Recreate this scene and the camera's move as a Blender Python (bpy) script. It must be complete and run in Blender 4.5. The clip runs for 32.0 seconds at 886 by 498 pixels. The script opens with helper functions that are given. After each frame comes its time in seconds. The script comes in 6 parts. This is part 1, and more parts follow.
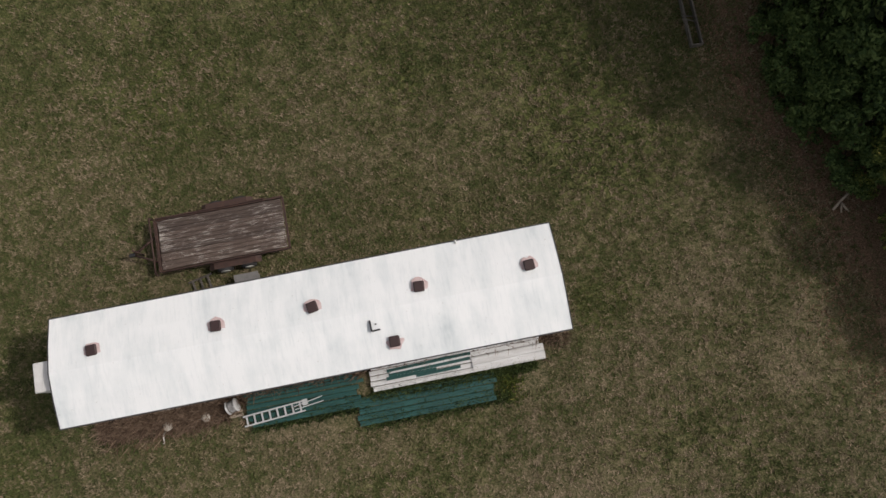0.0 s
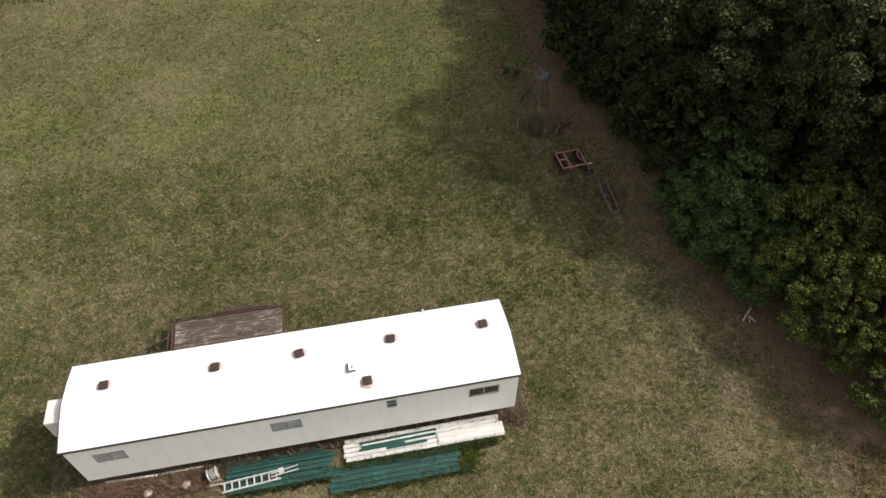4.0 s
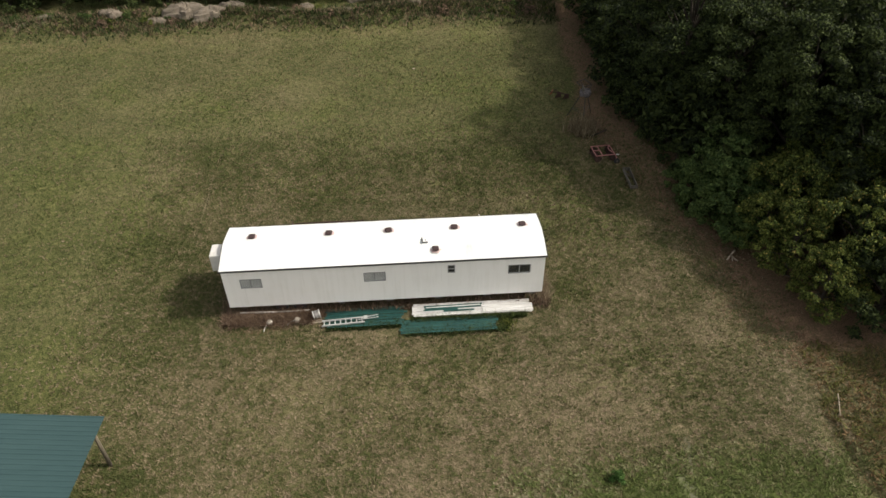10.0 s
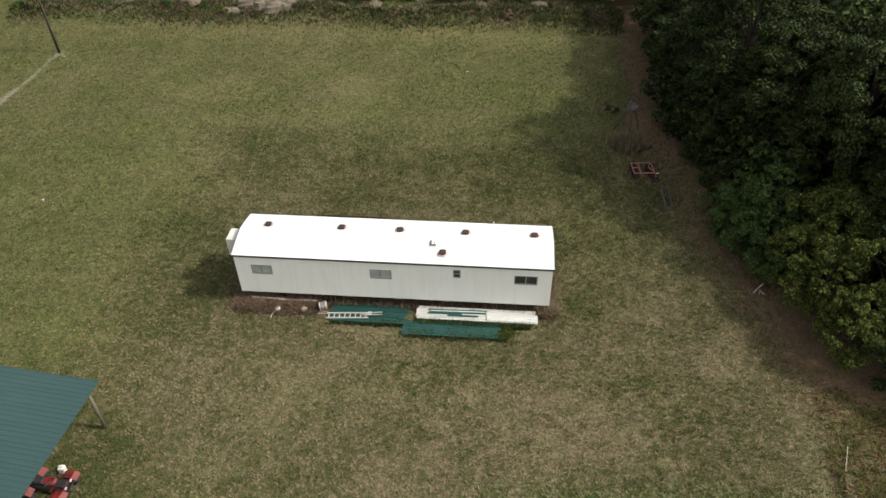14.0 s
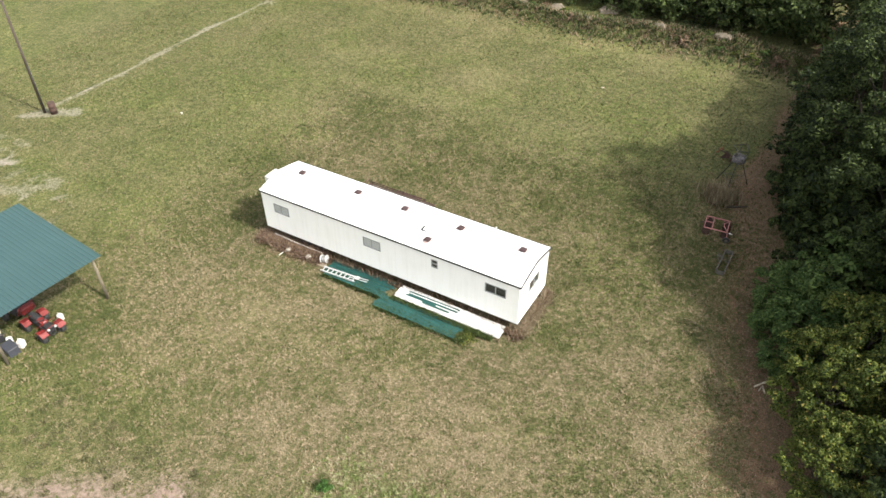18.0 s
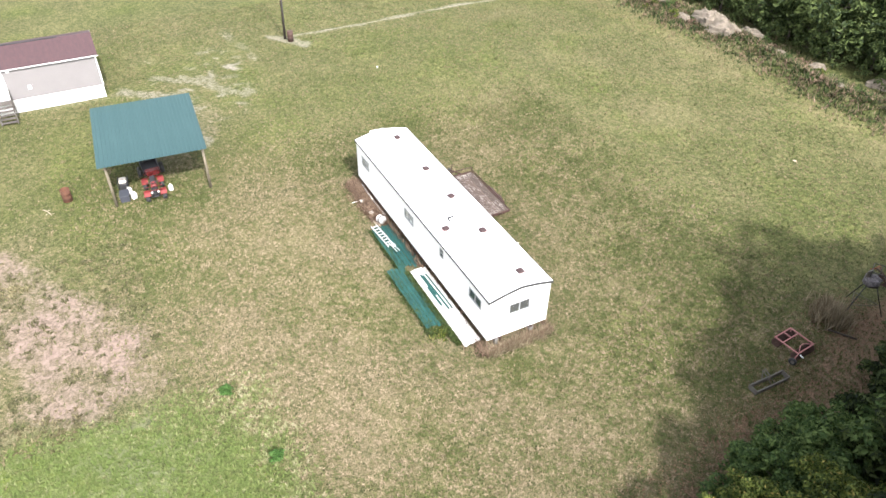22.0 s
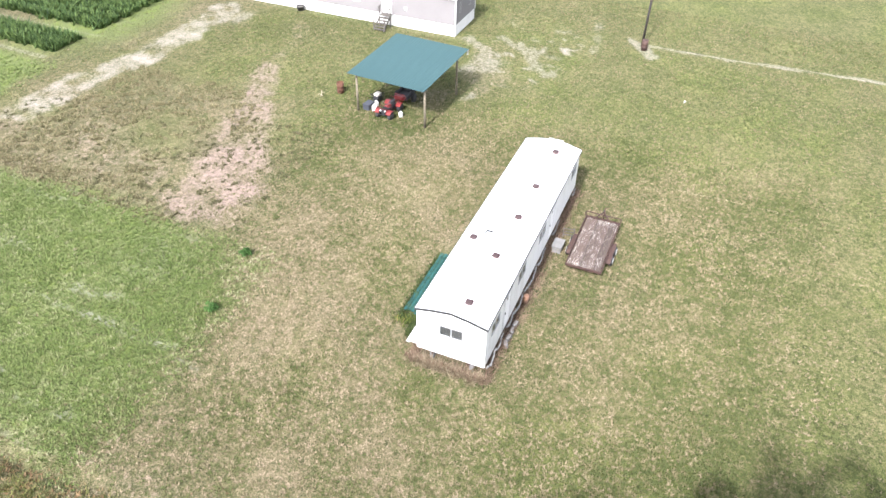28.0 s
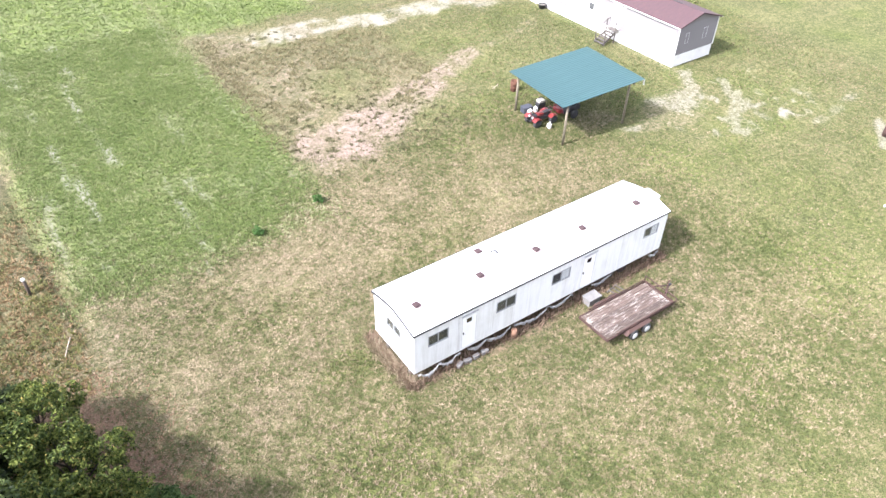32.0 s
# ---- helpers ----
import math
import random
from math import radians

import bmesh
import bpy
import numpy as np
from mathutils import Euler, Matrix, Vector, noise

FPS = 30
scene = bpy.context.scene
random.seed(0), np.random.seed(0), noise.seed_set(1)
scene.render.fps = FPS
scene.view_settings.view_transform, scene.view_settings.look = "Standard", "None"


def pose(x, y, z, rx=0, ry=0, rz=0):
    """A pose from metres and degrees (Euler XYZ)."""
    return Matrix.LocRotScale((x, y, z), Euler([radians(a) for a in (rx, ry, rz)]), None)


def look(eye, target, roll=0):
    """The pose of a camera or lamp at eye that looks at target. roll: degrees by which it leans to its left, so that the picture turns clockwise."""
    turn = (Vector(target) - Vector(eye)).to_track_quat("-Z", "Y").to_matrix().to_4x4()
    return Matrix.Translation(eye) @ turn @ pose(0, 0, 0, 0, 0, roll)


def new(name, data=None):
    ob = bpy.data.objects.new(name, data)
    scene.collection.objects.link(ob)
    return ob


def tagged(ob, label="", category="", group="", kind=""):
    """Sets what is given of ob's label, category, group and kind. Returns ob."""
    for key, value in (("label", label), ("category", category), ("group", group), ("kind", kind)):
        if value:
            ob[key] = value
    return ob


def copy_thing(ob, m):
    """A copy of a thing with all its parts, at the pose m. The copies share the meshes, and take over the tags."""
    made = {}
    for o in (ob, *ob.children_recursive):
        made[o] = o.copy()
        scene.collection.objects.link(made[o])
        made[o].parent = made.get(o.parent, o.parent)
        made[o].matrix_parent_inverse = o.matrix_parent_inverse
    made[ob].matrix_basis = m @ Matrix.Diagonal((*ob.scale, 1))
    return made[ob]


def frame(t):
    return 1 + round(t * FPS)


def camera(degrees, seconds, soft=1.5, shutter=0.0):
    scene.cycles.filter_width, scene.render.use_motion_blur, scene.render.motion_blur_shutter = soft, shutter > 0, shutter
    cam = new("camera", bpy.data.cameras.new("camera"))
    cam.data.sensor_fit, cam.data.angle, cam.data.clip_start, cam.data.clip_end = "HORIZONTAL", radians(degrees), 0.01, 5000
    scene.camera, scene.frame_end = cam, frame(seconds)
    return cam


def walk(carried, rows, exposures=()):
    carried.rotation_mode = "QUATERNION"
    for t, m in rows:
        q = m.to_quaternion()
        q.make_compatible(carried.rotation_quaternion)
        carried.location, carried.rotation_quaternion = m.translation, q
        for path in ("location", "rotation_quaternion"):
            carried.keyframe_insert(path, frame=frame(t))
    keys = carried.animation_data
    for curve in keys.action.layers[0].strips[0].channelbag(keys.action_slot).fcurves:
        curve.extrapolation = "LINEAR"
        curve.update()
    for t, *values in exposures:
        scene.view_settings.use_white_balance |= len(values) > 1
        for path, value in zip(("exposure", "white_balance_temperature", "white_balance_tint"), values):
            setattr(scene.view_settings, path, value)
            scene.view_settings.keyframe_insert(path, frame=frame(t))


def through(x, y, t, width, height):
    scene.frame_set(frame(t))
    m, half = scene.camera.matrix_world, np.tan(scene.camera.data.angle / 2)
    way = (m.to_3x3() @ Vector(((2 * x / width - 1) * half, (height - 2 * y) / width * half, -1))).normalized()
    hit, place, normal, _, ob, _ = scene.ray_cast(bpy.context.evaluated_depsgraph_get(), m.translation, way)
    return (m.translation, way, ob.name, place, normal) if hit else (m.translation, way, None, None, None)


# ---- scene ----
cam = camera(64.0, 32.0, soft=1.5)
PATH = [
    (0, (3.486, -2.272, 27.136), (3.524, -1.947, 25.163), -4.4),
    (0.5, (3.899, -3.086, 27.099), (3.906, -2.77, 25.125), -9.5),
    (1, (3.558, -4.355, 27.188), (3.589, -4.042, 25.213), -5.0),
    (1.5, (3.42, -6.006, 27.106), (3.453, -5.683, 25.133), -4.9),
    (2, (3.213, -7.887, 27.065), (3.248, -7.56, 25.092), -4.7),
    (2.5, (3.33, -9.815, 26.909), (3.341, -9.501, 24.934), -8.4),
    (3, (2.781, -11.537, 27.033), (2.839, -11.12, 25.078), -3.0),
    (3.5, (2.443, -12.968, 27.411), (2.598, -12.123, 25.605), -0.1),
    (4, (2.385, -14.958, 27.502), (2.605, -13.692, 25.97), -0.9),
    (4.5, (2.113, -17.217, 27.356), (2.374, -15.714, 26.063), -0.8),
    (6.5, (1.106, -23.482, 27.455), (1.37, -21.973, 26.169), -0.8),
    (7, (0.726, -25.809, 27.717), (0.989, -24.303, 26.428), -0.6),
    (7.5, (0.358, -27.795, 27.803), (0.622, -26.295, 26.506), -0.6),
    (8, (0.332, -29.011, 27.817), (0.588, -27.511, 26.519), -0.8),
    (8.5, (0.315, -29.274, 27.835), (0.571, -27.773, 26.538), -0.9),
    (9, (0.291, -29.451, 27.808), (0.544, -27.948, 26.514), -0.8),
    (9.5, (0.375, -29.622, 27.934), (0.531, -28.106, 26.639), -0.6),
    (10, (0.551, -29.678, 27.939), (0.638, -28.157, 26.643), -0.7),
    (10.5, (0.697, -29.678, 27.912), (0.751, -28.154, 26.617), -0.7),
    (11, (0.856, -29.706, 27.885), (0.89, -28.179, 26.593), -0.8),
    (11.5, (1.149, -29.62, 27.909), (1.161, -28.093, 26.618), -0.9),
    (12, (1.752, -29.58, 27.899), (1.739, -28.051, 26.609), -1.0),
    (12.5, (2.367, -29.526, 27.981), (2.33, -28.0, 26.689), -1.0),
    (13, (3.028, -29.54, 27.975), (2.962, -28.014, 26.684), -1.0),
    (13.5, (3.761, -29.503, 27.974), (3.656, -27.979, 26.683), -0.9),
    (14, (4.532, -29.516, 27.891), (4.386, -27.993, 26.603), -1.0),
    (14.5, (5.538, -29.547, 27.93), (5.345, -28.03, 26.641), -1.2),
    (16.5, (12.288, -28.289, 27.39), (11.779, -26.833, 26.116), -0.9),
    (17, (14.07, -27.745, 27.201), (13.468, -26.318, 25.935), -0.7),
    (17.5, (15.899, -27.007, 27.159), (15.199, -25.625, 25.894), -0.7),
    (18, (17.617, -26.143, 27.287), (16.827, -24.815, 26.018), -0.5),
    (18.5, (19.438, -25.168, 27.054), (18.548, -23.895, 25.794), -0.4),
    (19, (21.037, -24.228, 27.076), (20.062, -23.017, 25.818), -0.1),
    (19.5, (22.395, -22.912, 27.097), (21.344, -21.77, 25.835), 0.2),
    (20, (23.944, -21.874, 26.923), (22.817, -20.797, 25.67), 0.4),
    (20.5, (25.253, -20.457, 26.897), (24.056, -19.459, 25.644), 0.6),
    (21, (26.398, -18.919, 26.838), (25.141, -18.002, 25.582), 0.7),
    (21.5, (27.508, -17.313, 26.658), (26.187, -16.483, 25.406), 1.0),
    (22, (28.504, -15.506, 26.498), (27.125, -14.771, 25.249), 1.1),
    (22.5, (29.335, -13.654, 26.423), (27.91, -13.017, 25.174), 1.1),
    (23, (30.081, -11.796, 26.535), (28.618, -11.261, 25.281), 1.1),
    (23.5, (30.708, -10.013, 26.642), (29.215, -9.576, 25.385), 1.4),
    (24, (31.239, -8.064, 26.63), (29.718, -7.734, 25.373), 1.4),
    (24.5, (31.567, -6.104, 26.619), (30.027, -5.883, 25.362), 1.7),
    (25, (31.626, -3.936, 26.698), (30.078, -3.827, 25.436), 1.2),
    (25.5, (31.698, -1.944, 26.689), (30.145, -1.941, 25.429), 1.2),
    (27.5, (30.296, 6.748, 26.716), (28.821, 6.267, 25.454), 1.1),
    (28, (29.468, 8.433, 26.633), (28.033, 7.848, 25.369), 1.2),
    (28.5, (28.627, 10.283, 26.675), (27.236, 9.602, 25.411), 1.1),
    (29, (27.692, 11.976, 26.725), (26.352, 11.201, 25.459), 1.2),
    (29.5, (26.581, 13.583, 26.682), (25.296, 12.722, 25.415), 1.3),
    (30, (25.423, 15.095, 26.73), (24.197, 14.155, 25.46), 1.4),
    (30.5, (24.106, 16.544, 26.664), (22.947, 15.522, 25.394), 1.4),
    (31, (22.775, 17.885, 26.672), (21.693, 16.783, 25.4), 1.4),
    (31.5, (21.249, 19.16, 26.598), (20.247, 17.985, 25.328), 1.4),
    (32, (19.617, 20.366, 26.709), (18.71, 19.118, 25.437), 1.5),
]
EXPOSURES = [
    (0, -0.36, 6800, 14), (1, -0.95, 6750, 15), (2, -0.78, 6800, 15), (3, 0.20, 7050, 14), (4, 0.5, 7200, 12), (4.5, 0.85, 7200, 10),
    (6.5, 1.55, 7300, 6), (7, 1.45, 7300, 6), (8, 0.75, 7350, 8), (9, 0.13, 7350, 9), (10, 0.33, 7250, 10), (11, 0.47, 7200, 8),
    (13, 0.45, 7150, 7), (14.5, 0.43, 7050, 6), (16.5, 0.75, 6950, 7), (17, 0.97, 6950, 9), (18, 1.42, 6850, 8), (19, 1.74, 6700, 9),
    (20, 1.86, 6500, 12), (23, 1.82, 6400, 12), (25, 1.84, 6300, 12), (28, 2.00, 6150, 14), (29, 2.08, 6150, 16), (31, 2.24, 6050, 17), (32, 2.30, 6050, 17),
]
walk(cam, [(t, look(eye, target, roll)) for t, eye, target, roll in PATH], EXPOSURES)

# ---- world and sun ----
SUN_EL, SUN_AZ = 45.0, 93.0          # degrees; azimuth clockwise from +y
world = bpy.data.worlds.new("sky")
scene.world = world
world.use_nodes = True
wn = world.node_tree.nodes
sky = wn.new("ShaderNodeTexSky")
sky.sky_type, sky.sun_disc = "NISHITA", False
sky.sun_elevation, sky.sun_rotation = radians(SUN_EL), radians(SUN_AZ)
sky.dust_density = 3.0
haze = wn.new("ShaderNodeHueSaturation")       # thin bright cloud whitens the sky
haze.inputs["Saturation"].default_value, haze.inputs["Value"].default_value = 0.30, 1.1
world.node_tree.links.new(sky.outputs[0], haze.inputs["Color"])
world.node_tree.links.new(haze.outputs[0], wn["Background"].inputs[0])
wn["Background"].inputs[1].default_value = 0.145
sun = new("sun", bpy.data.lights.new("sun", "SUN"))
sun.data.energy, sun.data.angle, sun.data.color = 2.45, radians(3.0), (1.0, 0.97, 0.93)
sa, se = radians(SUN_AZ), radians(SUN_EL)
sun.matrix_world = look((60 * math.sin(sa) * math.cos(se), 60 * math.cos(sa) * math.cos(se), 60 * math.sin(se)), (0, 0, 0))


# ---- materials ----
def nodes_of(name):
    m = bpy.data.materials.new(name)
    m.use_nodes = True
    return m, m.node_tree.nodes, m.node_tree.links, m.node_tree.nodes["Principled BSDF"]


def ramp(nt, ln, fac, stops):
    r = nt.new("ShaderNodeValToRGB")
    e = r.color_ramp.elements
    while len(e) < len(stops):
        e.new(0.5)
    for el, (p, c) in zip(e, stops):
        el.position, el.color = p, (*c, 1) if len(c) == 3 else c
    ln.new(fac, r.inputs[0])
    return r.outputs[0]


def noise_of(nt, ln, vec, scale, detail=4, rough=0.6, distortion=0.0):
    n = nt.new("ShaderNodeTexNoise")
    n.inputs["Scale"].default_value, n.inputs["Detail"].default_value = scale, detail
    n.inputs["Roughness"].default_value, n.inputs["Distortion"].default_value = rough, distortion
    if vec is not None:
        ln.new(vec, n.inputs["Vector"])
    return n.outputs[0]


def mixed(nt, ln, fac, a, b, mode="MIX"):
    m = nt.new("ShaderNodeMix")
    m.data_type, m.blend_type = "RGBA", mode
    for sock, v in ((m.inputs[0], fac), (m.inputs[6], a), (m.inputs[7], b)):
        if isinstance(v, (int, float)):
            sock.default_value = v
        elif isinstance(v, tuple):
            sock.default_value = (*v, 1)
        else:
            ln.new(v, sock)
    return m.outputs[2]


def maths(nt, ln, op, a, b=0.0, clamp=False):
    m = nt.new("ShaderNodeMath")
    m.operation, m.use_clamp = op, clamp
    for sock, v in zip(m.inputs, (a, b)):
        if isinstance(v, (int, float)):
            sock.default_value = v
        else:
            ln.new(v, sock)
    return m.outputs[0]


def placed(nt, ln, stretch=(1, 1, 1), kind="Object"):
    tc = nt.new("ShaderNodeTexCoord")
    mp = nt.new("ShaderNodeMapping")
    mp.inputs["Scale"].default_value = stretch
    ln.new(tc.outputs[kind], mp.inputs[0])
    return mp.outputs[0]


def world_place(nt, ln, stretch=(1, 1, 1)):
    geo = nt.new("ShaderNodeNewGeometry")
    mp = nt.new("ShaderNodeMapping")
    mp.inputs["Scale"].default_value = stretch
    ln.new(geo.outputs["Position"], mp.inputs[0])
    return mp.outputs[0]


def bumped(nt, ln, bsdf, height, strength=0.3, distance=0.02):
    b = nt.new("ShaderNodeBump")
    b.inputs["Strength"].default_value, b.inputs["Distance"].default_value = strength, distance
    ln.new(height, b.inputs["Height"])
    ln.new(b.outputs[0], bsdf.inputs["Normal"])


def surface(name, base, dark, rough=0.6, metal=0.0, scale=3.0, fine=40.0, stretch=(1, 1, 1), contrast=(0.35, 0.7), bump=0.15, vary=0.0, spec=0.5):
    """Base colour with stains of a second colour at one scale and grain at a finer one."""
    m, nt, ln, b = nodes_of(name)
    vec = placed(nt, ln, stretch)
    big = noise_of(nt, ln, vec, scale, 5, 0.65)
    small = noise_of(nt, ln, vec, fine, 3, 0.6)
    f = maths(nt, ln, "ADD", maths(nt, ln, "MULTIPLY", big, 0.7), maths(nt, ln, "MULTIPLY", small, 0.3))
    col = ramp(nt, ln, f, [(contrast[0], dark), (contrast[1], base)])
    if vary:
        info = nt.new("ShaderNodeObjectInfo")
        hsv = nt.new("ShaderNodeHueSaturation")
        ln.new(maths(nt, ln, "ADD", maths(nt, ln, "MULTIPLY", info.outputs["Random"], 2 * vary), 1 - vary), hsv.inputs["Value"])
        ln.new(col, hsv.inputs["Color"])
        col = hsv.outputs[0]
    ln.new(col, b.inputs["Base Color"])
    b.inputs["Metallic"].default_value = metal
    b.inputs["Specular IOR Level"].default_value = spec
    ln.new(maths(nt, ln, "ADD", maths(nt, ln, "MULTIPLY", big, 0.25), rough - 0.12, True), b.inputs["Roughness"])
    if bump:
        bumped(nt, ln, b, f, bump, 0.01)
    return m


def leafy(name, dark, mid, light, dry=None, through=0.25):
    """Leaves: colour varies leaf by leaf, and some light passes through."""
    m, nt, ln, b = nodes_of(name)
    geo = nt.new("ShaderNodeNewGeometry")
    info = nt.new("ShaderNodeObjectInfo")
    big = noise_of(nt, ln, placed(nt, ln), 0.55, 3)
    f = maths(nt, ln, "ADD", maths(nt, ln, "MULTIPLY", geo.outputs["Random Per Island"], 0.72), maths(nt, ln, "MULTIPLY", big, 0.60))
    f = maths(nt, ln, "ADD", f, maths(nt, ln, "MULTIPLY", info.outputs["Random"], 0.16))
    stops = [(0.35, dark), (0.7, mid), (1.0, light)]
    col = ramp(nt, ln, f, stops)
    if dry:
        late = maths(nt, ln, "GREATER_THAN", geo.outputs["Random Per Island"], 0.965)
        col = mixed(nt, ln, late, col, dry)
    ln.new(col, b.inputs["Base Color"])
    b.inputs["Roughness"].default_value = 0.6
    b.inputs["Specular IOR Level"].default_value = 0.16
    tr = nt.new("ShaderNodeBsdfTranslucent")
    ln.new(col, tr.inputs[0])
    mx = nt.new("ShaderNodeMixShader")
    mx.inputs[0].default_value = through
    ln.new(b.outputs[0], mx.inputs[1])
    ln.new(tr.outputs[0], mx.inputs[2])
    ln.new(mx.outputs[0], nt["Material Output"].inputs[0])
    return m


def ground_material():
    m, nt, ln, b = nodes_of("ground")
    vec = placed(nt, ln)

    def layer(name):
        a = nt.new("ShaderNodeAttribute")
        a.attribute_name = name
        return a.outputs["Fac"]

    huge = noise_of(nt, ln, vec, 0.13, 4, 0.6)
    big = noise_of(nt, ln, vec, 0.9, 5, 0.72, 0.8)
    mid = noise_of(nt, ln, vec, 3.4, 5, 0.72, 0.8)
    fine = noise_of(nt, ln, vec, 16.0, 4, 0.75)
    # lawn: green blades over dry thatch
    f = maths(nt, ln, "ADD", maths(nt, ln, "MULTIPLY", big, 0.24), maths(nt, ln, "MULTIPLY", mid, 0.60))
    f = maths(nt, ln, "ADD", f, maths(nt, ln, "MULTIPLY", huge, 0.16))
    f = maths(nt, ln, "ADD", f, maths(nt, ln, "MULTIPLY", fine, 0.84))
    f = maths(nt, ln, "SUBTRACT", f, maths(nt, ln, "MULTIPLY", layer("lush"), 0.040))
    f = maths(nt, ln, "ADD", f, maths(nt, ln, "MULTIPLY", layer("thatch"), 0.038))
    f = maths(nt, ln, "SUBTRACT", f, 0.420)
    lawn = ramp(nt, ln, f, [(0.36, (0.030, 0.034, 0.014)), (0.46, (0.065, 0.066, 0.029)), (0.545, (0.113, 0.098, 0.054)), (0.68, (0.216, 0.167, 0.114))])
    sward = ramp(nt, ln, f, [(0.36, (0.034, 0.044, 0.014)), (0.46, (0.074, 0.088, 0.025)), (0.545, (0.114, 0.122, 0.041)), (0.68, (0.190, 0.182, 0.082))])
    lawn = mixed(nt, ln, maths(nt, ln, "MULTIPLY", layer("lush"), 0.9, True), lawn, sward)
    rough = maths(nt, ln, "ADD", maths(nt, ln, "MULTIPLY", mid, 1.1), maths(nt, ln, "MULTIPLY", fine, 0.5))
    rough = maths(nt, ln, "SUBTRACT", rough, 0.78)

    def over(col, name, other, soft=3.0, bias=0.42):
        k = maths(nt, ln, "ADD", layer(name), rough)
        k = maths(nt, ln, "MULTIPLY", maths(nt, ln, "SUBTRACT", k, bias), soft, True)
        return mixed(nt, ln, k, col, other)

    field = ramp(nt, ln, fine, [(0.34, (0.058, 0.080, 0.024)), (0.62, (0.128, 0.146, 0.058))])
    lime = ramp(nt, ln, fine, [(0.34, (0.064, 0.094, 0.020)), (0.62, (0.130, 0.158, 0.040))])
    field = mixed(nt, ln, ramp(nt, ln, big, [(0.47, (0, 0, 0)), (0.62, (1, 1, 1))]), field, lime)
    dirt = ramp(nt, ln, mid, [(0.35, (0.152, 0.110, 0.090)), (0.65, (0.240, 0.182, 0.153))])
    sand = ramp(nt, ln, fine, [(0.35, (0.185, 0.162, 0.134)), (0.65, (0.290, 0.260, 0.222))])
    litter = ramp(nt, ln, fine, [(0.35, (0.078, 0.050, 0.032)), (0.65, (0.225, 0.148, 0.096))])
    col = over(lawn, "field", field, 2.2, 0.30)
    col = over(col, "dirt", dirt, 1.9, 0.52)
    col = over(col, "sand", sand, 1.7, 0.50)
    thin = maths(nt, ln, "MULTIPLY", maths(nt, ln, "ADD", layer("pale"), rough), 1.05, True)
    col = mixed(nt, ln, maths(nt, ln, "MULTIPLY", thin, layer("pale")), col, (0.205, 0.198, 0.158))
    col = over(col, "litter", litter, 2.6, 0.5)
    ln.new(col, b.inputs["Base Color"])
    b.inputs["Roughness"].default_value = 0.95
    b.inputs["Specular IOR Level"].default_value = 0.15
    bumped(nt, ln, b, maths(nt, ln, "ADD", mid, maths(nt, ln, "MULTIPLY", fine, 0.8)), 0.5, 0.08)
    return m


def blade_material(name, stops):
    m, nt, ln, b = nodes_of(name)
    geo = nt.new("ShaderNodeNewGeometry")
    a = nt.new("ShaderNodeAttribute")
    a.attribute_name = "dry"
    f = maths(nt, ln, "ADD", a.outputs["Fac"], maths(nt, ln, "MULTIPLY", geo.outputs["Random Per Island"], 0.3))
    ln.new(ramp(nt, ln, f, stops), b.inputs["Base Color"])
    b.inputs["Roughness"].default_value = 0.8
    b.inputs["Specular IOR Level"].default_value = 0.2
    return m


def glass_material():
    m, nt, ln, b = nodes_of("window_glass")
    b.inputs["Base Color"].default_value = (0.95, 0.97, 0.97, 1)
    b.inputs["Transmission Weight"].default_value = 1.0
    b.inputs["Roughness"].default_value = 0.03
    return m


def roof_material():
    """White roof coating: long grey run-off streaks down the slope and dirt near the edges of the sheets."""
    m, nt, ln, b = nodes_of("white_roof_coating")
    streak = noise_of(nt, ln, world_place(nt, ln, (1.5, 0.35, 0.3)), 1.0, 5, 0.65)
    blot = noise_of(nt, ln, world_place(nt, ln), 0.7, 5, 0.65)
    fine = noise_of(nt, ln, world_place(nt, ln), 9.0, 4, 0.7)
    f = maths(nt, ln, "ADD", maths(nt, ln, "MULTIPLY", streak, 0.6), maths(nt, ln, "MULTIPLY", blot, 0.4))
    col = ramp(nt, ln, f, [(0.30, (0.55, 0.60, 0.61)), (0.43, (0.70, 0.735, 0.735)), (0.56, (0.785, 0.805, 0.80))])
    spots = ramp(nt, ln, fine, [(0.26, (0.70, 0.68, 0.64)), (0.34, (1, 1, 1))])
    scratch = noise_of(nt, ln, world_place(nt, ln, (7.0, 0.8, 1.0)), 1.6, 5, 0.7)
    spots = mixed(nt, ln, 1.0, spots, ramp(nt, ln, scratch, [(0.34, (0.93, 0.94, 0.945)), (0.48, (1, 1, 1))]), "MULTIPLY")
    ln.new(mixed(nt, ln, 1.0, col, spots, "MULTIPLY"), b.inputs["Base Color"])
    b.inputs["Roughness"].default_value = 0.65
    return m


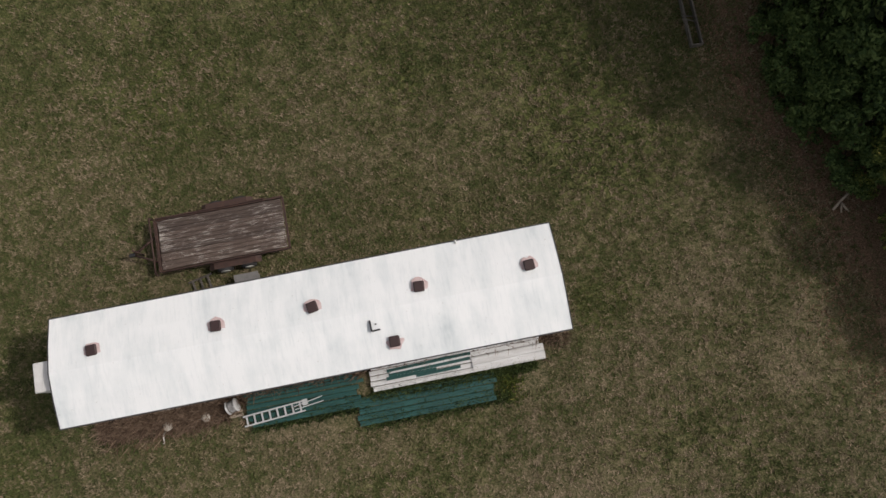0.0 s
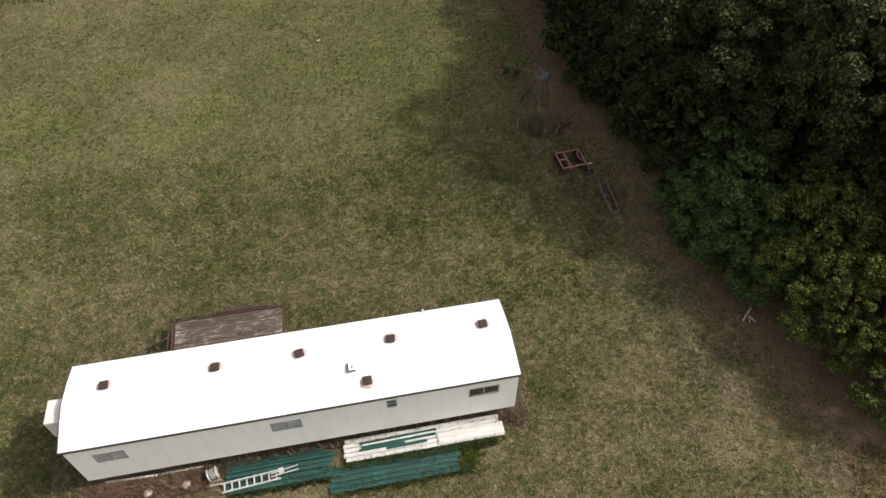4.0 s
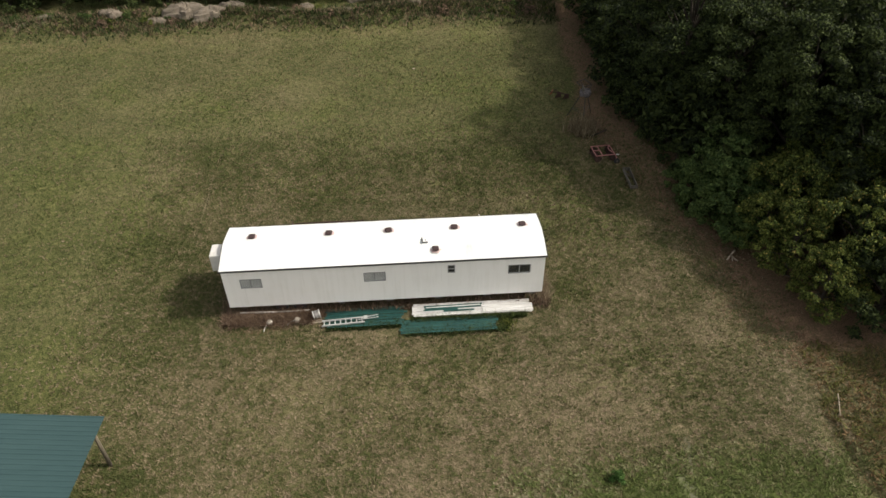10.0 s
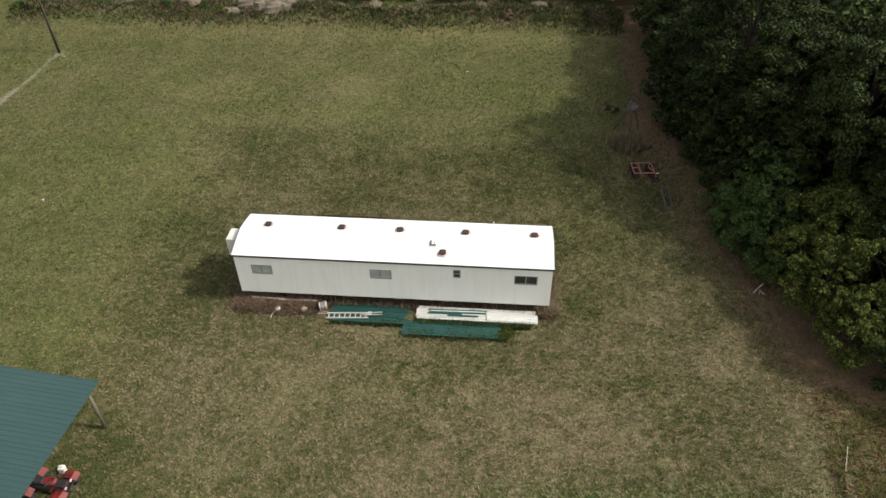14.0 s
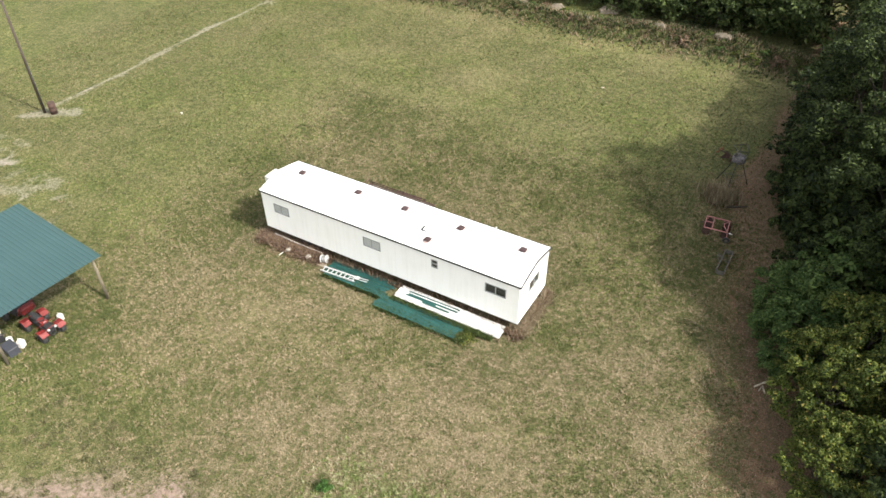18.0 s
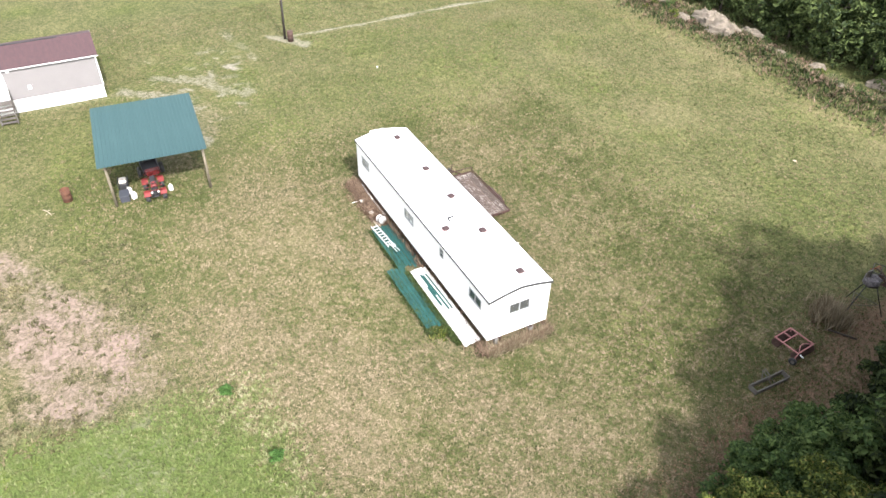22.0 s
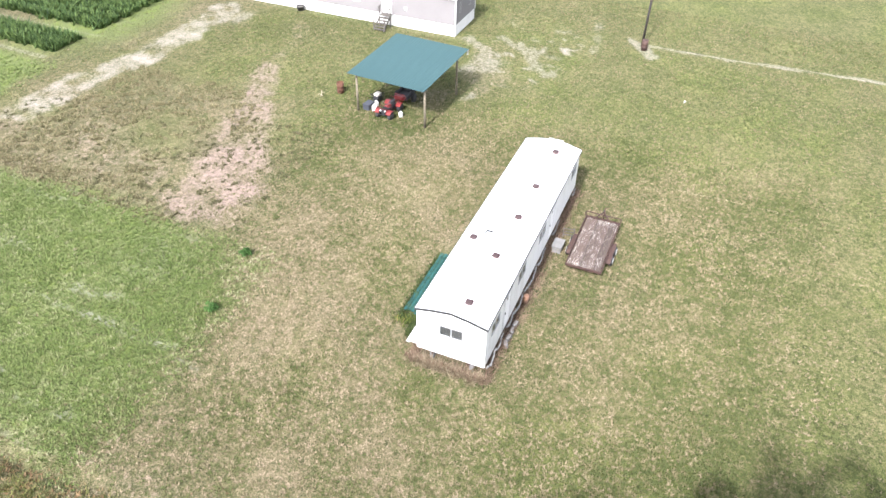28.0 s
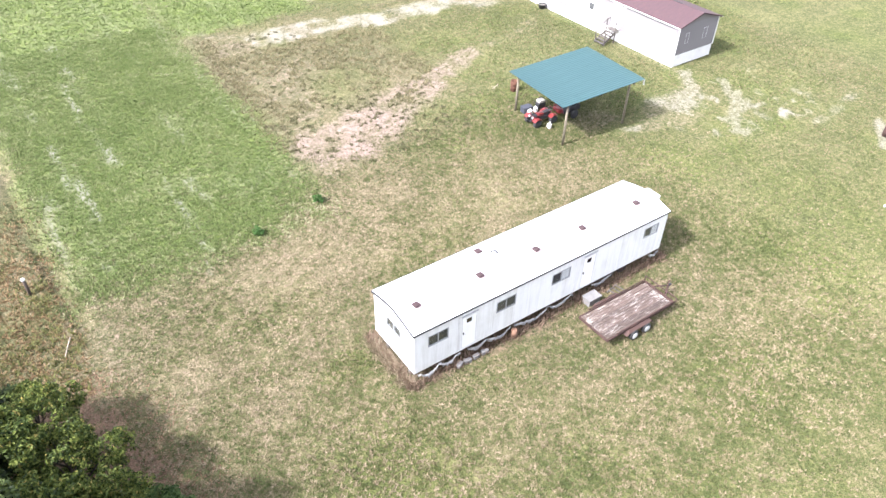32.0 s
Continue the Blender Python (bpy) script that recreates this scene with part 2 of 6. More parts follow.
def siding_material(name, base, dark, soil, rust):
    """Painted metal cladding: fine upright grooves, run-off streaks and a little rust."""
    m, nt, ln, b = nodes_of(name)
    streak = noise_of(nt, ln, placed(nt, ln, (4.0, 4.0, 0.25)), 1.0, 5, 0.65)
    big = noise_of(nt, ln, placed(nt, ln), 0.8, 4, 0.6)
    f = maths(nt, ln, "ADD", maths(nt, ln, "MULTIPLY", streak, 0.6), maths(nt, ln, "MULTIPLY", big, 0.4))
    col = ramp(nt, ln, f, [(0.33, dark), (0.52, base)])
    runs = noise_of(nt, ln, placed(nt, ln, (9.0, 9.0, 0.30)), 1.0, 4, 0.6)
    col = mixed(nt, ln, ramp(nt, ln, runs, [(0.60, (0, 0, 0)), (0.74, (soil, soil, soil))]), col, (0.50, 0.485, 0.44))
    worn = noise_of(nt, ln, placed(nt, ln, (3.0, 3.0, 0.7)), 2.0, 6, 0.7)
    col = mixed(nt, ln, ramp(nt, ln, worn, [(0.70, (0, 0, 0)), (0.78, (1, 1, 1))]), col, rust)
    ln.new(col, b.inputs["Base Color"])
    b.inputs["Roughness"].default_value = 0.45
    return m


def weathered_wood(name, grey, brown, white, vary=0.2):
    """Boards with long grain, and paint left in streaks."""
    m, nt, ln, b = nodes_of(name)
    info = nt.new("ShaderNodeObjectInfo")
    shift = nt.new("ShaderNodeVectorMath")
    shift.operation = "ADD"
    ln.new(placed(nt, ln, (1.1, 24.0, 24.0)), shift.inputs[0])
    sc = nt.new("ShaderNodeVectorMath")
    sc.operation = "SCALE"
    sc.inputs[0].default_value = (37, 11, 5)
    ln.new(info.outputs["Random"], sc.inputs["Scale"])
    ln.new(sc.outputs[0], shift.inputs[1])
    grain = noise_of(nt, ln, shift.outputs[0], 2.2, 6, 0.7, 0.4)
    flake = noise_of(nt, ln, shift.outputs[0], 1.6, 6, 0.75, 0.5)
    col = ramp(nt, ln, grain, [(0.3, brown), (0.7, grey)])
    blot = noise_of(nt, ln, world_place(nt, ln, (1, 1.6, 1)), 0.9, 3)
    flake = maths(nt, ln, "ADD", flake, maths(nt, ln, "MULTIPLY", maths(nt, ln, "SUBTRACT", blot, 0.58), 0.5))
    col = mixed(nt, ln, ramp(nt, ln, flake, [(0.53, (0, 0, 0)), (0.575, (1, 1, 1))]), col, white)
    hsv = nt.new("ShaderNodeHueSaturation")
    ln.new(maths(nt, ln, "ADD", maths(nt, ln, "MULTIPLY", info.outputs["Random"], 2 * vary), 1 - vary), hsv.inputs["Value"])
    ln.new(col, hsv.inputs["Color"])
    ln.new(hsv.outputs[0], b.inputs["Base Color"])
    b.inputs["Roughness"].default_value = 0.85
    bumped(nt, ln, b, grain, 0.5, 0.01)
    return m


M = {
    "stain": surface("pink_stain", (0.68, 0.58, 0.57), (0.46, 0.31, 0.30), 0.7, 0, 6, 30),
    "ground": ground_material(),
    "blades": blade_material("grass_blades", [(0.0, (0.055, 0.069, 0.021)), (0.33, (0.084, 0.091, 0.032)), (0.60, (0.134, 0.114, 0.062)), (1.0, (0.232, 0.181, 0.122))]),
    "corner_blades": blade_material("golden_blades", [(0.0, (0.060, 0.062, 0.022)), (0.36, (0.104, 0.074, 0.033)), (0.65, (0.155, 0.104, 0.052)), (1.0, (0.220, 0.158, 0.084))]),
    "field_blades": blade_material("field_blades", [(0.0, (0.082, 0.112, 0.030)), (0.36, (0.120, 0.143, 0.050)), (0.65, (0.168, 0.178, 0.084)), (1.0, (0.232, 0.220, 0.135))]),
    "glass": glass_material(),
    "roof": roof_material(),
    "siding": siding_material("white_siding", (0.88, 0.88, 0.86), (0.82, 0.82, 0.79), 0.2, (0.42, 0.36, 0.30)),
    # north wall: run-off stains, plus a darker base that paints in its shade
    "soiled_siding": siding_material("soiled_siding", (0.78, 0.785, 0.76), (0.62, 0.62, 0.575), 0.75, (0.40, 0.34, 0.28)),
    "trim": surface("grey_drip_edge", (0.070, 0.072, 0.072), (0.042, 0.042, 0.042), 0.5, 0.3),
    "vent": surface("red_brown_vent", (0.060, 0.033, 0.032), (0.036, 0.022, 0.022), 0.6, spec=0.35),
    "alu": surface("aluminium", (0.70, 0.70, 0.69), (0.48, 0.48, 0.47), 0.4, 0.35, 4, 60, bump=0.05),
    "white": surface("white_paint", (0.76, 0.76, 0.74), (0.55, 0.54, 0.51), 0.5, 0, 1.5, 30, bump=0.05),
    "blind": surface("pale_curtain", (0.66, 0.67, 0.67), (0.55, 0.56, 0.56), 0.8, 0, 2.0, 30, (8, 8, 0.6)),
    # near-black sheet standing in for the unlit room behind the glass
    "dark_room_sheet": surface("dark_drape", (0.040, 0.041, 0.042), (0.024, 0.025, 0.026), 0.8, 0, 2.0, 30),
    "frame_grey": surface("grey_window_frame", (0.36, 0.37, 0.37), (0.27, 0.28, 0.28), 0.5, 0.1),
    "dim_blind": surface("grey_screen", (0.052, 0.055, 0.058), (0.036, 0.039, 0.042), 0.7, 0, 2.0, 30),
    "mid_blind": surface("grey_shade", (0.30, 0.30, 0.30), (0.22, 0.22, 0.22), 0.8, 0, 2.0, 30),
    "inner": surface("brown_panelling", (0.16, 0.11, 0.07), (0.10, 0.07, 0.045), 0.7),
    "block": surface("concrete_block", (0.21, 0.205, 0.195), (0.13, 0.125, 0.12), 0.9, 0, 3, 50, bump=0.5, vary=0.12),
    "wrap": surface("torn_silver_wrap", (0.46, 0.455, 0.44), (0.11, 0.105, 0.10), 0.5, 0.1, 4, 20, bump=0.4),
    "rust": surface("rusty_steel", (0.082, 0.042, 0.031), (0.036, 0.021, 0.017), 0.8, 0.1, 5, 60, bump=0.3),
    "barrel": surface("orange_rust", (0.120, 0.048, 0.023), (0.055, 0.025, 0.016), 0.85, 0.1, 5, 50, bump=0.3),
    "tyre": surface("black_rubber", (0.030, 0.030, 0.030), (0.016, 0.016, 0.016), 0.8),
    "rim": surface("cream_rim", (0.62, 0.59, 0.52), (0.36, 0.32, 0.27), 0.5, 0, 6, 40),
    "deck": weathered_wood("deck_boards", (0.122, 0.088, 0.070), (0.032, 0.021, 0.017), (0.40, 0.365, 0.325), 0.25),
    "old_wood": weathered_wood("dark_grey_wood", (0.095, 0.085, 0.074), (0.050, 0.043, 0.036), (0.15, 0.138, 0.125), 0.12),
    "timber": weathered_wood("grey_timber", (0.175, 0.150, 0.105), (0.100, 0.082, 0.056), (0.24, 0.21, 0.165), 0.1),
    "pole": weathered_wood("dark_pole", (0.062, 0.047, 0.037), (0.034, 0.025, 0.020), (0.085, 0.07, 0.058), 0.1),
    "green_tin": surface("green_sheet_metal", (0.016, 0.092, 0.081), (0.009, 0.046, 0.041), 0.5, 0.0, 1.6, 30, (0.5, 3, 3), bump=0.1),
    "carport_tin": surface("teal_roof_metal", (0.044, 0.084, 0.087), (0.034, 0.069, 0.072), 0.7, 0.0, 0.8, 25, (0.4, 2, 2), bump=0.06, spec=0.12),
    "white_tin": surface("white_sheet_metal", (0.72, 0.73, 0.73), (0.46, 0.45, 0.43), 0.45, 0, 1.6, 30, (0.5, 4, 4)),
    "house_wall": surface("pinkish_grey_vinyl", (0.158, 0.148, 0.146), (0.136, 0.127, 0.125), 0.6, 0, 0.6, 20),
    "house_roof": surface("maroon_shingle", (0.075, 0.040, 0.042), (0.045, 0.025, 0.028), 0.9, 0, 1.5, 9.0, (1, 3, 1), bump=0.5),
    "skirt": surface("white_skirting", (0.74, 0.74, 0.73), (0.60, 0.59, 0.57), 0.6, 0, 1.2, 20),
    "red": surface("red_plastic", (0.215, 0.026, 0.024), (0.095, 0.013, 0.013), 0.35, 0, 4, 40, bump=0.02),
    "dark": surface("black_steel", (0.040, 0.040, 0.042), (0.020, 0.020, 0.022), 0.55, 0.2, 5, 50),
    "grey_plastic": surface("slate_plastic", (0.045, 0.049, 0.062), (0.032, 0.035, 0.045), 0.55),
    "red_frame": surface("faded_red_frame", (0.400, 0.185, 0.175), (0.230, 0.085, 0.080), 0.7, 0, 6, 40, bump=0.2),
    "grey_steel": surface("weathered_grey_steel", (0.150, 0.142, 0.122), (0.080, 0.068, 0.056), 0.7, 0.2, 6, 40, bump=0.2),
    "camo": surface("mottled_cloth", (0.230, 0.210, 0.215), (0.012, 0.011, 0.013), 0.9, 0, 9, 40, bump=0.8),
    "orange": surface("faded_orange_paint", (0.27, 0.085, 0.038), (0.13, 0.05, 0.028), 0.7),
    "bark": surface("bark", (0.060, 0.048, 0.036), (0.028, 0.022, 0.017), 0.95, 0, 4, 25, (1, 1, 0.3), bump=0.8),
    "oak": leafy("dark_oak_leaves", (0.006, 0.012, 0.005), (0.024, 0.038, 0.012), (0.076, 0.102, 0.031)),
    "young": leafy("yellow_green_leaves", (0.010, 0.018, 0.005), (0.053, 0.080, 0.018), (0.150, 0.176, 0.039), (0.26, 0.22, 0.06)),
    "vine": leafy("fresh_green_leaves", (0.022, 0.043, 0.013), (0.052, 0.091, 0.026), (0.110, 0.158, 0.048)),
    "hedge": leafy("hedge_leaves", (0.012, 0.022, 0.008), (0.038, 0.058, 0.018), (0.094, 0.124, 0.040)),
    "weed": leafy("dry_weeds", (0.120, 0.094, 0.058), (0.230, 0.185, 0.118), (0.380, 0.320, 0.220)),
    "rusty_weed": leafy("rusty_weeds", (0.080, 0.054, 0.026), (0.150, 0.094, 0.046), (0.225, 0.152, 0.078)),
    "dead_leaf": leafy("fallen_leaves", (0.085, 0.045, 0.030), (0.185, 0.105, 0.066), (0.300, 0.200, 0.135)),
    "brush": leafy("dead_brush", (0.086, 0.057, 0.040), (0.176, 0.120, 0.084), (0.285, 0.205, 0.148)),
    "tuft": leafy("dull_tufts", (0.048, 0.050, 0.025), (0.095, 0.088, 0.048), (0.145, 0.142, 0.066)),
    "tussock": leafy("olive_tussocks", (0.080, 0.076, 0.036), (0.150, 0.136, 0.066), (0.230, 0.200, 0.115)),
    "corner_green": leafy("olive_corner_weeds", (0.040, 0.048, 0.014), (0.088, 0.092, 0.026), (0.150, 0.150, 0.046)),
    "fringe": leafy("brown_olive_fringe", (0.072, 0.062, 0.032), (0.135, 0.112, 0.062), (0.200, 0.172, 0.095)),
    "crop": leafy("crop_leaves", (0.030, 0.070, 0.018), (0.055, 0.120, 0.030), (0.090, 0.170, 0.045)),
    "sandy": surface("sand_heap", (0.235, 0.195, 0.16), (0.105, 0.090, 0.062), 0.95, 0, 2.5, 30, bump=0.6),
    "stump": surface("cut_log", (0.300, 0.165, 0.100), (0.150, 0.085, 0.055), 0.9, 0, 5, 40, bump=0.4),
    "wood_stick": surface("bleached_wood", (0.44, 0.38, 0.30), (0.26, 0.21, 0.16), 0.9, 0, 6, 40),
}


# ---- builders ----
class G:
    """A mesh under construction."""

    def __init__(self):
        self.v, self.f, self.s = [], [], []

    def add(self, verts, faces, smooth=False):
        n = len(self.v)
        self.v += [tuple(p) for p in verts]
        self.f += [tuple(i + n for i in f) for f in faces]
        self.s += [smooth] * len(faces)
        return self

    def box(self, x, y, z, sx, sy, sz, m=None, b=0.0):
        """A box by its centre and size; b chamfers the upright edges and the top."""
        hx, hy, hz = sx / 2, sy / 2, sz / 2
        m = m or Matrix()
        if b:
            ring = lambda ex, ey, h: [(ex - b, -ey, h), (ex, -ey + b, h), (ex, ey - b, h), (ex - b, ey, h), (-ex + b, ey, h), (-ex, ey - b, h), (-ex, -ey + b, h), (-ex + b, -ey, h)]
            p = ring(hx, hy, -hz) + ring(hx, hy, hz - b) + ring(hx - b, hy - b, hz)
            f = [tuple(reversed(range(8))), tuple(range(16, 24))]
            for r in (0, 8):
                f += [(r + i, r + (i + 1) % 8, r + 8 + (i + 1) % 8, r + 8 + i) for i in range(8)]
        else:
            p = [(i, j, k) for i in (-hx, hx) for j in (-hy, hy) for k in (-hz, hz)]
            f = [(0, 1, 3, 2), (4, 6, 7, 5), (0, 4, 5, 1), (2, 3, 7, 6), (0, 2, 6, 4), (1, 5, 7, 3)]
        return self.add([m @ Vector((x + a, y + c, z + d)) for a, c, d in p], f)

    def cyl(self, p, q, r, r2=None, n=10, caps=True):
        p, q = Vector(p), Vector(q)
        r2 = r if r2 is None else r2
        ax = (q - p).normalized()
        u = ax.orthogonal().normalized()
        w = ax.cross(u)
        vs = [c + (u * math.cos(2 * math.pi * i / n) + w * math.sin(2 * math.pi * i / n)) * rr for c, rr in ((p, r), (q, r2)) for i in range(n)]
        self.add(vs, [(i, (i + 1) % n, n + (i + 1) % n, n + i) for i in range(n)], True)
        if caps:
            k = len(self.v) - 2 * n
            self.f += [tuple(k + i for i in reversed(range(n))), tuple(k + n + i for i in range(n))]
            self.s += [False, False]
        return self

    def tube(self, pts, r, n=6):
        for a, b in zip(pts, pts[1:]):
            self.cyl(a, b, r, n=n)
        return self

    def lathe(self, prof, m=None, n=20, caps=True):
        """A turned shape: (radius, height) pairs about z."""
        m = m or Matrix()
        vs = [m @ Vector((r * math.cos(2 * math.pi * i / n), r * math.sin(2 * math.pi * i / n), h)) for r, h in prof for i in range(n)]
        fs = [(k * n + i, k * n + (i + 1) % n, (k + 1) * n + (i + 1) % n, (k + 1) * n + i) for k in range(len(prof) - 1) for i in range(n)]
        self.add(vs, fs, True)
        if caps:
            k = len(self.v) - len(vs)
            self.f += [tuple(k + i for i in reversed(range(n))), tuple(k + len(vs) - n + i for i in range(n))]
            self.s += [False, False]
        return self

    def mesh(self, name, mat):
        me = bpy.data.meshes.new(name)
        me.from_pydata(self.v, [], self.f)
        me.polygons.foreach_set("use_smooth", self.s)
        me.materials.append(mat if not isinstance(mat, str) else M[mat])
        me.update()
        return me


def thing(name, label, category, m=None, group="", kind=""):
    ob = tagged(new(name), label, category, group, kind)
    ob.empty_display_size = 0.2
    if m is not None:
        ob.matrix_world = m
    return ob


def part(name, g, mat, parent, label=""):
    ob = new(name, g.mesh(name, mat) if isinstance(g, G) else g)
    ob.parent = parent
    if label:
        ob["label"] = label
    return ob


def single(name, g, mat, label, category, m=None, group="", kind=""):
    ob = tagged(new(name, g.mesh(name, mat)), label, category, group, kind)
    if m is not None:
        ob.matrix_world = m
    return ob


def big_mesh(name, verts, faces, mat, smooth=False):
    """A mesh from arrays; faces: rows of equal length."""
    me = bpy.data.meshes.new(name)
    n, k = faces.shape
    me.vertices.add(len(verts))
    me.vertices.foreach_set("co", np.ascontiguousarray(verts, dtype=np.float32).ravel())
    me.loops.add(n * k)
    me.loops.foreach_set("vertex_index", np.ascontiguousarray(faces, dtype=np.int32).ravel())
    me.polygons.add(n)
    me.polygons.foreach_set("loop_start", np.arange(n, dtype=np.int32) * k)
    me.polygons.foreach_set("use_smooth", np.full(n, smooth))
    me.materials.append(M[mat])
    me.update(calc_edges=True)
    return me


# ---- ground ----
def lattice(x, y, seed):
    """Smooth value noise in 0..1."""
    xi, yi = np.floor(x).astype(np.int64), np.floor(y).astype(np.int64)
    fx, fy = x - xi, y - yi
    fx, fy = fx * fx * (3 - 2 * fx), fy * fy * (3 - 2 * fy)

    def h(i, j):
        k = (i * 374761393 + j * 668265263 + seed * 974711) & 0xFFFFFFFF
        k = ((k ^ (k >> 13)) * 1274126177) & 0xFFFFFFFF
        return ((k ^ (k >> 16)) & 0xFFFF) / 65535.0

    return (h(xi, yi) * (1 - fx) + h(xi + 1, yi) * fx) * (1 - fy) + (h(xi, yi + 1) * (1 - fx) + h(xi + 1, yi + 1) * fx) * fy


def fractal(x, y, scale, seed, octaves=3):
    out, amp, tot = 0.0, 1.0, 0.0
    for o in range(octaves):
        out = out + amp * lattice(x * scale * 2**o + 31.7 * o, y * scale * 2**o - 17.3 * o, seed + o)
        tot, amp = tot + amp, amp * 0.55
    return out / tot


def near_line(x, y, pts, width):
    """1 on a broken line of that half width, falling to 0 at twice it."""
    d = np.full(np.shape(x), 1e9)
    for (ax, ay), (bx, by) in zip(pts, pts[1:]):
        t = np.clip(((x - ax) * (bx - ax) + (y - ay) * (by - ay)) / ((bx - ax) ** 2 + (by - ay) ** 2), 0, 1)
        d = np.minimum(d, np.hypot(x - ax - t * (bx - ax), y - ay - t * (by - ay)))
    return np.clip(2 - d / width, 0, 1)


def blob(x, y, cx, cy, rx, ry, turn=0.0):
    c, s = math.cos(radians(turn)), math.sin(radians(turn))
    u, v = ((x - cx) * c + (y - cy) * s) / rx, (-(x - cx) * s + (y - cy) * c) / ry
    return np.clip(1.5 - np.hypot(u, v), 0, 1)


def inside(x, y, poly, soft=1.0):
    """Inside a convex outline given counterclockwise."""
    d = np.full(np.shape(x), 1e9)
    for (ax, ay), (bx, by) in zip(poly, poly[1:] + poly[:1]):
        n = math.hypot(bx - ax, by - ay)
        d = np.minimum(d, ((bx - ax) * (y - ay) - (by - ay) * (x - ax)) / n)
    return np.clip(0.5 + d / soft, 0, 1)


EDGE_Y = np.array([-60.0, -30, -15, -10, -7, -4, 1.5, 7, 12, 15, 20, 26, 37, 60])
EDGE_X = np.array([21.5, 21.5, 22.0, 23.0, 22.2, 20.6, 19.7, 18.2, 17.0, 16.0, 15.6, 16.0, 16.6, 18])   # where the wood begins


def layers(x, y):
    """How much of each kind of ground lies at a place, 0 to 1."""
    wob = fractal(x, y, 0.35, 5) - 0.5
    xw, yw = x + 2.2 * wob, y + 2.2 * (fractal(x, y, 0.35, 11) - 0.5)
    spotty = fractal(x, y, 0.7, 83, 4)
    edge = np.interp(y, EDGE_Y, EDGE_X)
    # dead leaves along the wood, at its corner and round the home
    litter = 0.85 * np.clip((xw - edge + 2.4) / 1.6, 0, 1) * np.clip((y + 8.5) / 2.5, 0, 1)
    litter = np.maximum(litter, 0.40 * inside(xw, yw, [(20.0, -17), (30, -22), (60, -19), (60, -6), (19.8, -6)], 3.0))
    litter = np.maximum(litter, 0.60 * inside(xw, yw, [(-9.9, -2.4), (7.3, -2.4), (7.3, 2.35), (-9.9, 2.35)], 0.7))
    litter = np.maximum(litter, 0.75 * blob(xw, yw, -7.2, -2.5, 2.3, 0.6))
    # thin brown patches over the north lawn, deepening its tone
    litter = np.maximum(litter, 0.34 * blob(xw, yw, -4, 27, 18, 9))
    # sown field with thin pale streaks
    field = inside(xw, yw, [(3.9, -16.2), (3.2, -24), (3.2, -90), (20.2, -90), (20.2, -30), (19.2, -14.2), (16.0, -12.4), (9.0, -12.7)], 3.4)
    stripe = 0.5 + 0.5 * np.sin((x + 0.35 * np.sin(y * 0.2)) * 2.1)
    field = field * (0.9 - 0.14 * stripe * fractal(x, y, 0.12, 61))
    field = np.maximum(field, 0.8 * inside(xw, yw, [(-10.8, -44), (-10.8, -90), (3.2, -90), (3.2, -43)], 2.0))
    field = np.maximum(field, 0.75 * blob(xw, yw, -21, -48, 11, 6))
    pale = 0.5 * near_line(xw, yw, [(5.2, -18.4), (6.0, -19.6), (8.0, -19.0)], 1.3)
    for cx, lo, hi, w, k in ((16.9, -30, -15, 0.45, 0.95), (11.8, -23, -13.4, 0.38, 0.85), (13.7, -48, -26, 0.55, 0.95), (12.4, -29, -24.5, 0.35, 0.7), (18.7, -24, -14.5, 0.4, 0.7), (10.5, -21, -17.5, 0.35, 0.7),
                             (9.0, -33, -26, 0.4, 0.6), (7.0, -21, -16, 0.5, 0.55), (4.3, -54, -26, 0.5, 0.6), (17.5, -60, -34, 0.5, 0.7), (12.6, -12.6, -11.6, 0.4, 0.7), (8.0, -58, -40, 0.5, 0.5)):
        pale = np.maximum(pale, k * near_line(x + 0.5 * wob, y, [(cx, lo), (cx, hi)], w))
    pale = np.maximum(pale, 0.5 * np.clip(4.0 * (fractal(x * 2.6, y * 0.28, 0.5, 171, 3) - 0.57), 0, 1) * np.clip(field, 0, 1))
    pale = pale * np.clip(3.0 * (fractal(x * 2.2, y * 0.42, 0.8, 97, 3) - 0.32), 0.08, 0.9)
    # bare pinkish earth
    bare = inside(xw, yw, [(-9.5, -25.8), (-3.0, -24.4), (3.3, -22.9), (4.0, -17.2), (2.3, -15.2), (-4, -17.0), (-11, -21.2)], 2.8)
    bare = np.maximum(bare, np.maximum(near_line(xw, yw, [(-8.5, -22.8), (-14.8, -26.0), (-17.5, -27.0)], 1.0) * (0.55 + 0.6 * fractal(x, y, 0.9, 149)), 0.62 * near_line(xw, yw, [(-17, -26.9), (-20.5, -27.6), (-27.3, -29.7)], 0.6)))
    bare = np.maximum(bare, 0.62 * inside(xw, yw, [(2.6, -22.1), (-5, -25.8), (-6.7, -32.4), (-1.2, -41), (2.3, -41.8), (2.8, -33)], 2.5))
    dirt = bare * (0.42 + 0.80 * spotty)
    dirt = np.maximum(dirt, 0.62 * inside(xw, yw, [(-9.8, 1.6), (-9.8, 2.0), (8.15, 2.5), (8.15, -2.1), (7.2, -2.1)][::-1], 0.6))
    dirt = np.maximum(dirt, 0.50 * near_line(xw, yw, [(2.9, -22), (2.6, -33), (2.4, -43)], 0.5))
    dirt = np.maximum(dirt, 0.58 * near_line(xw, yw, [(-30.2, -14.2), (-29, -12), (-26.5, -10.3), (-22.8, -10.2)], 0.9))
    dirt = np.maximum(dirt, 0.58 * blob(xw, yw, -24.3, -8.8, 2.6, 1.8))
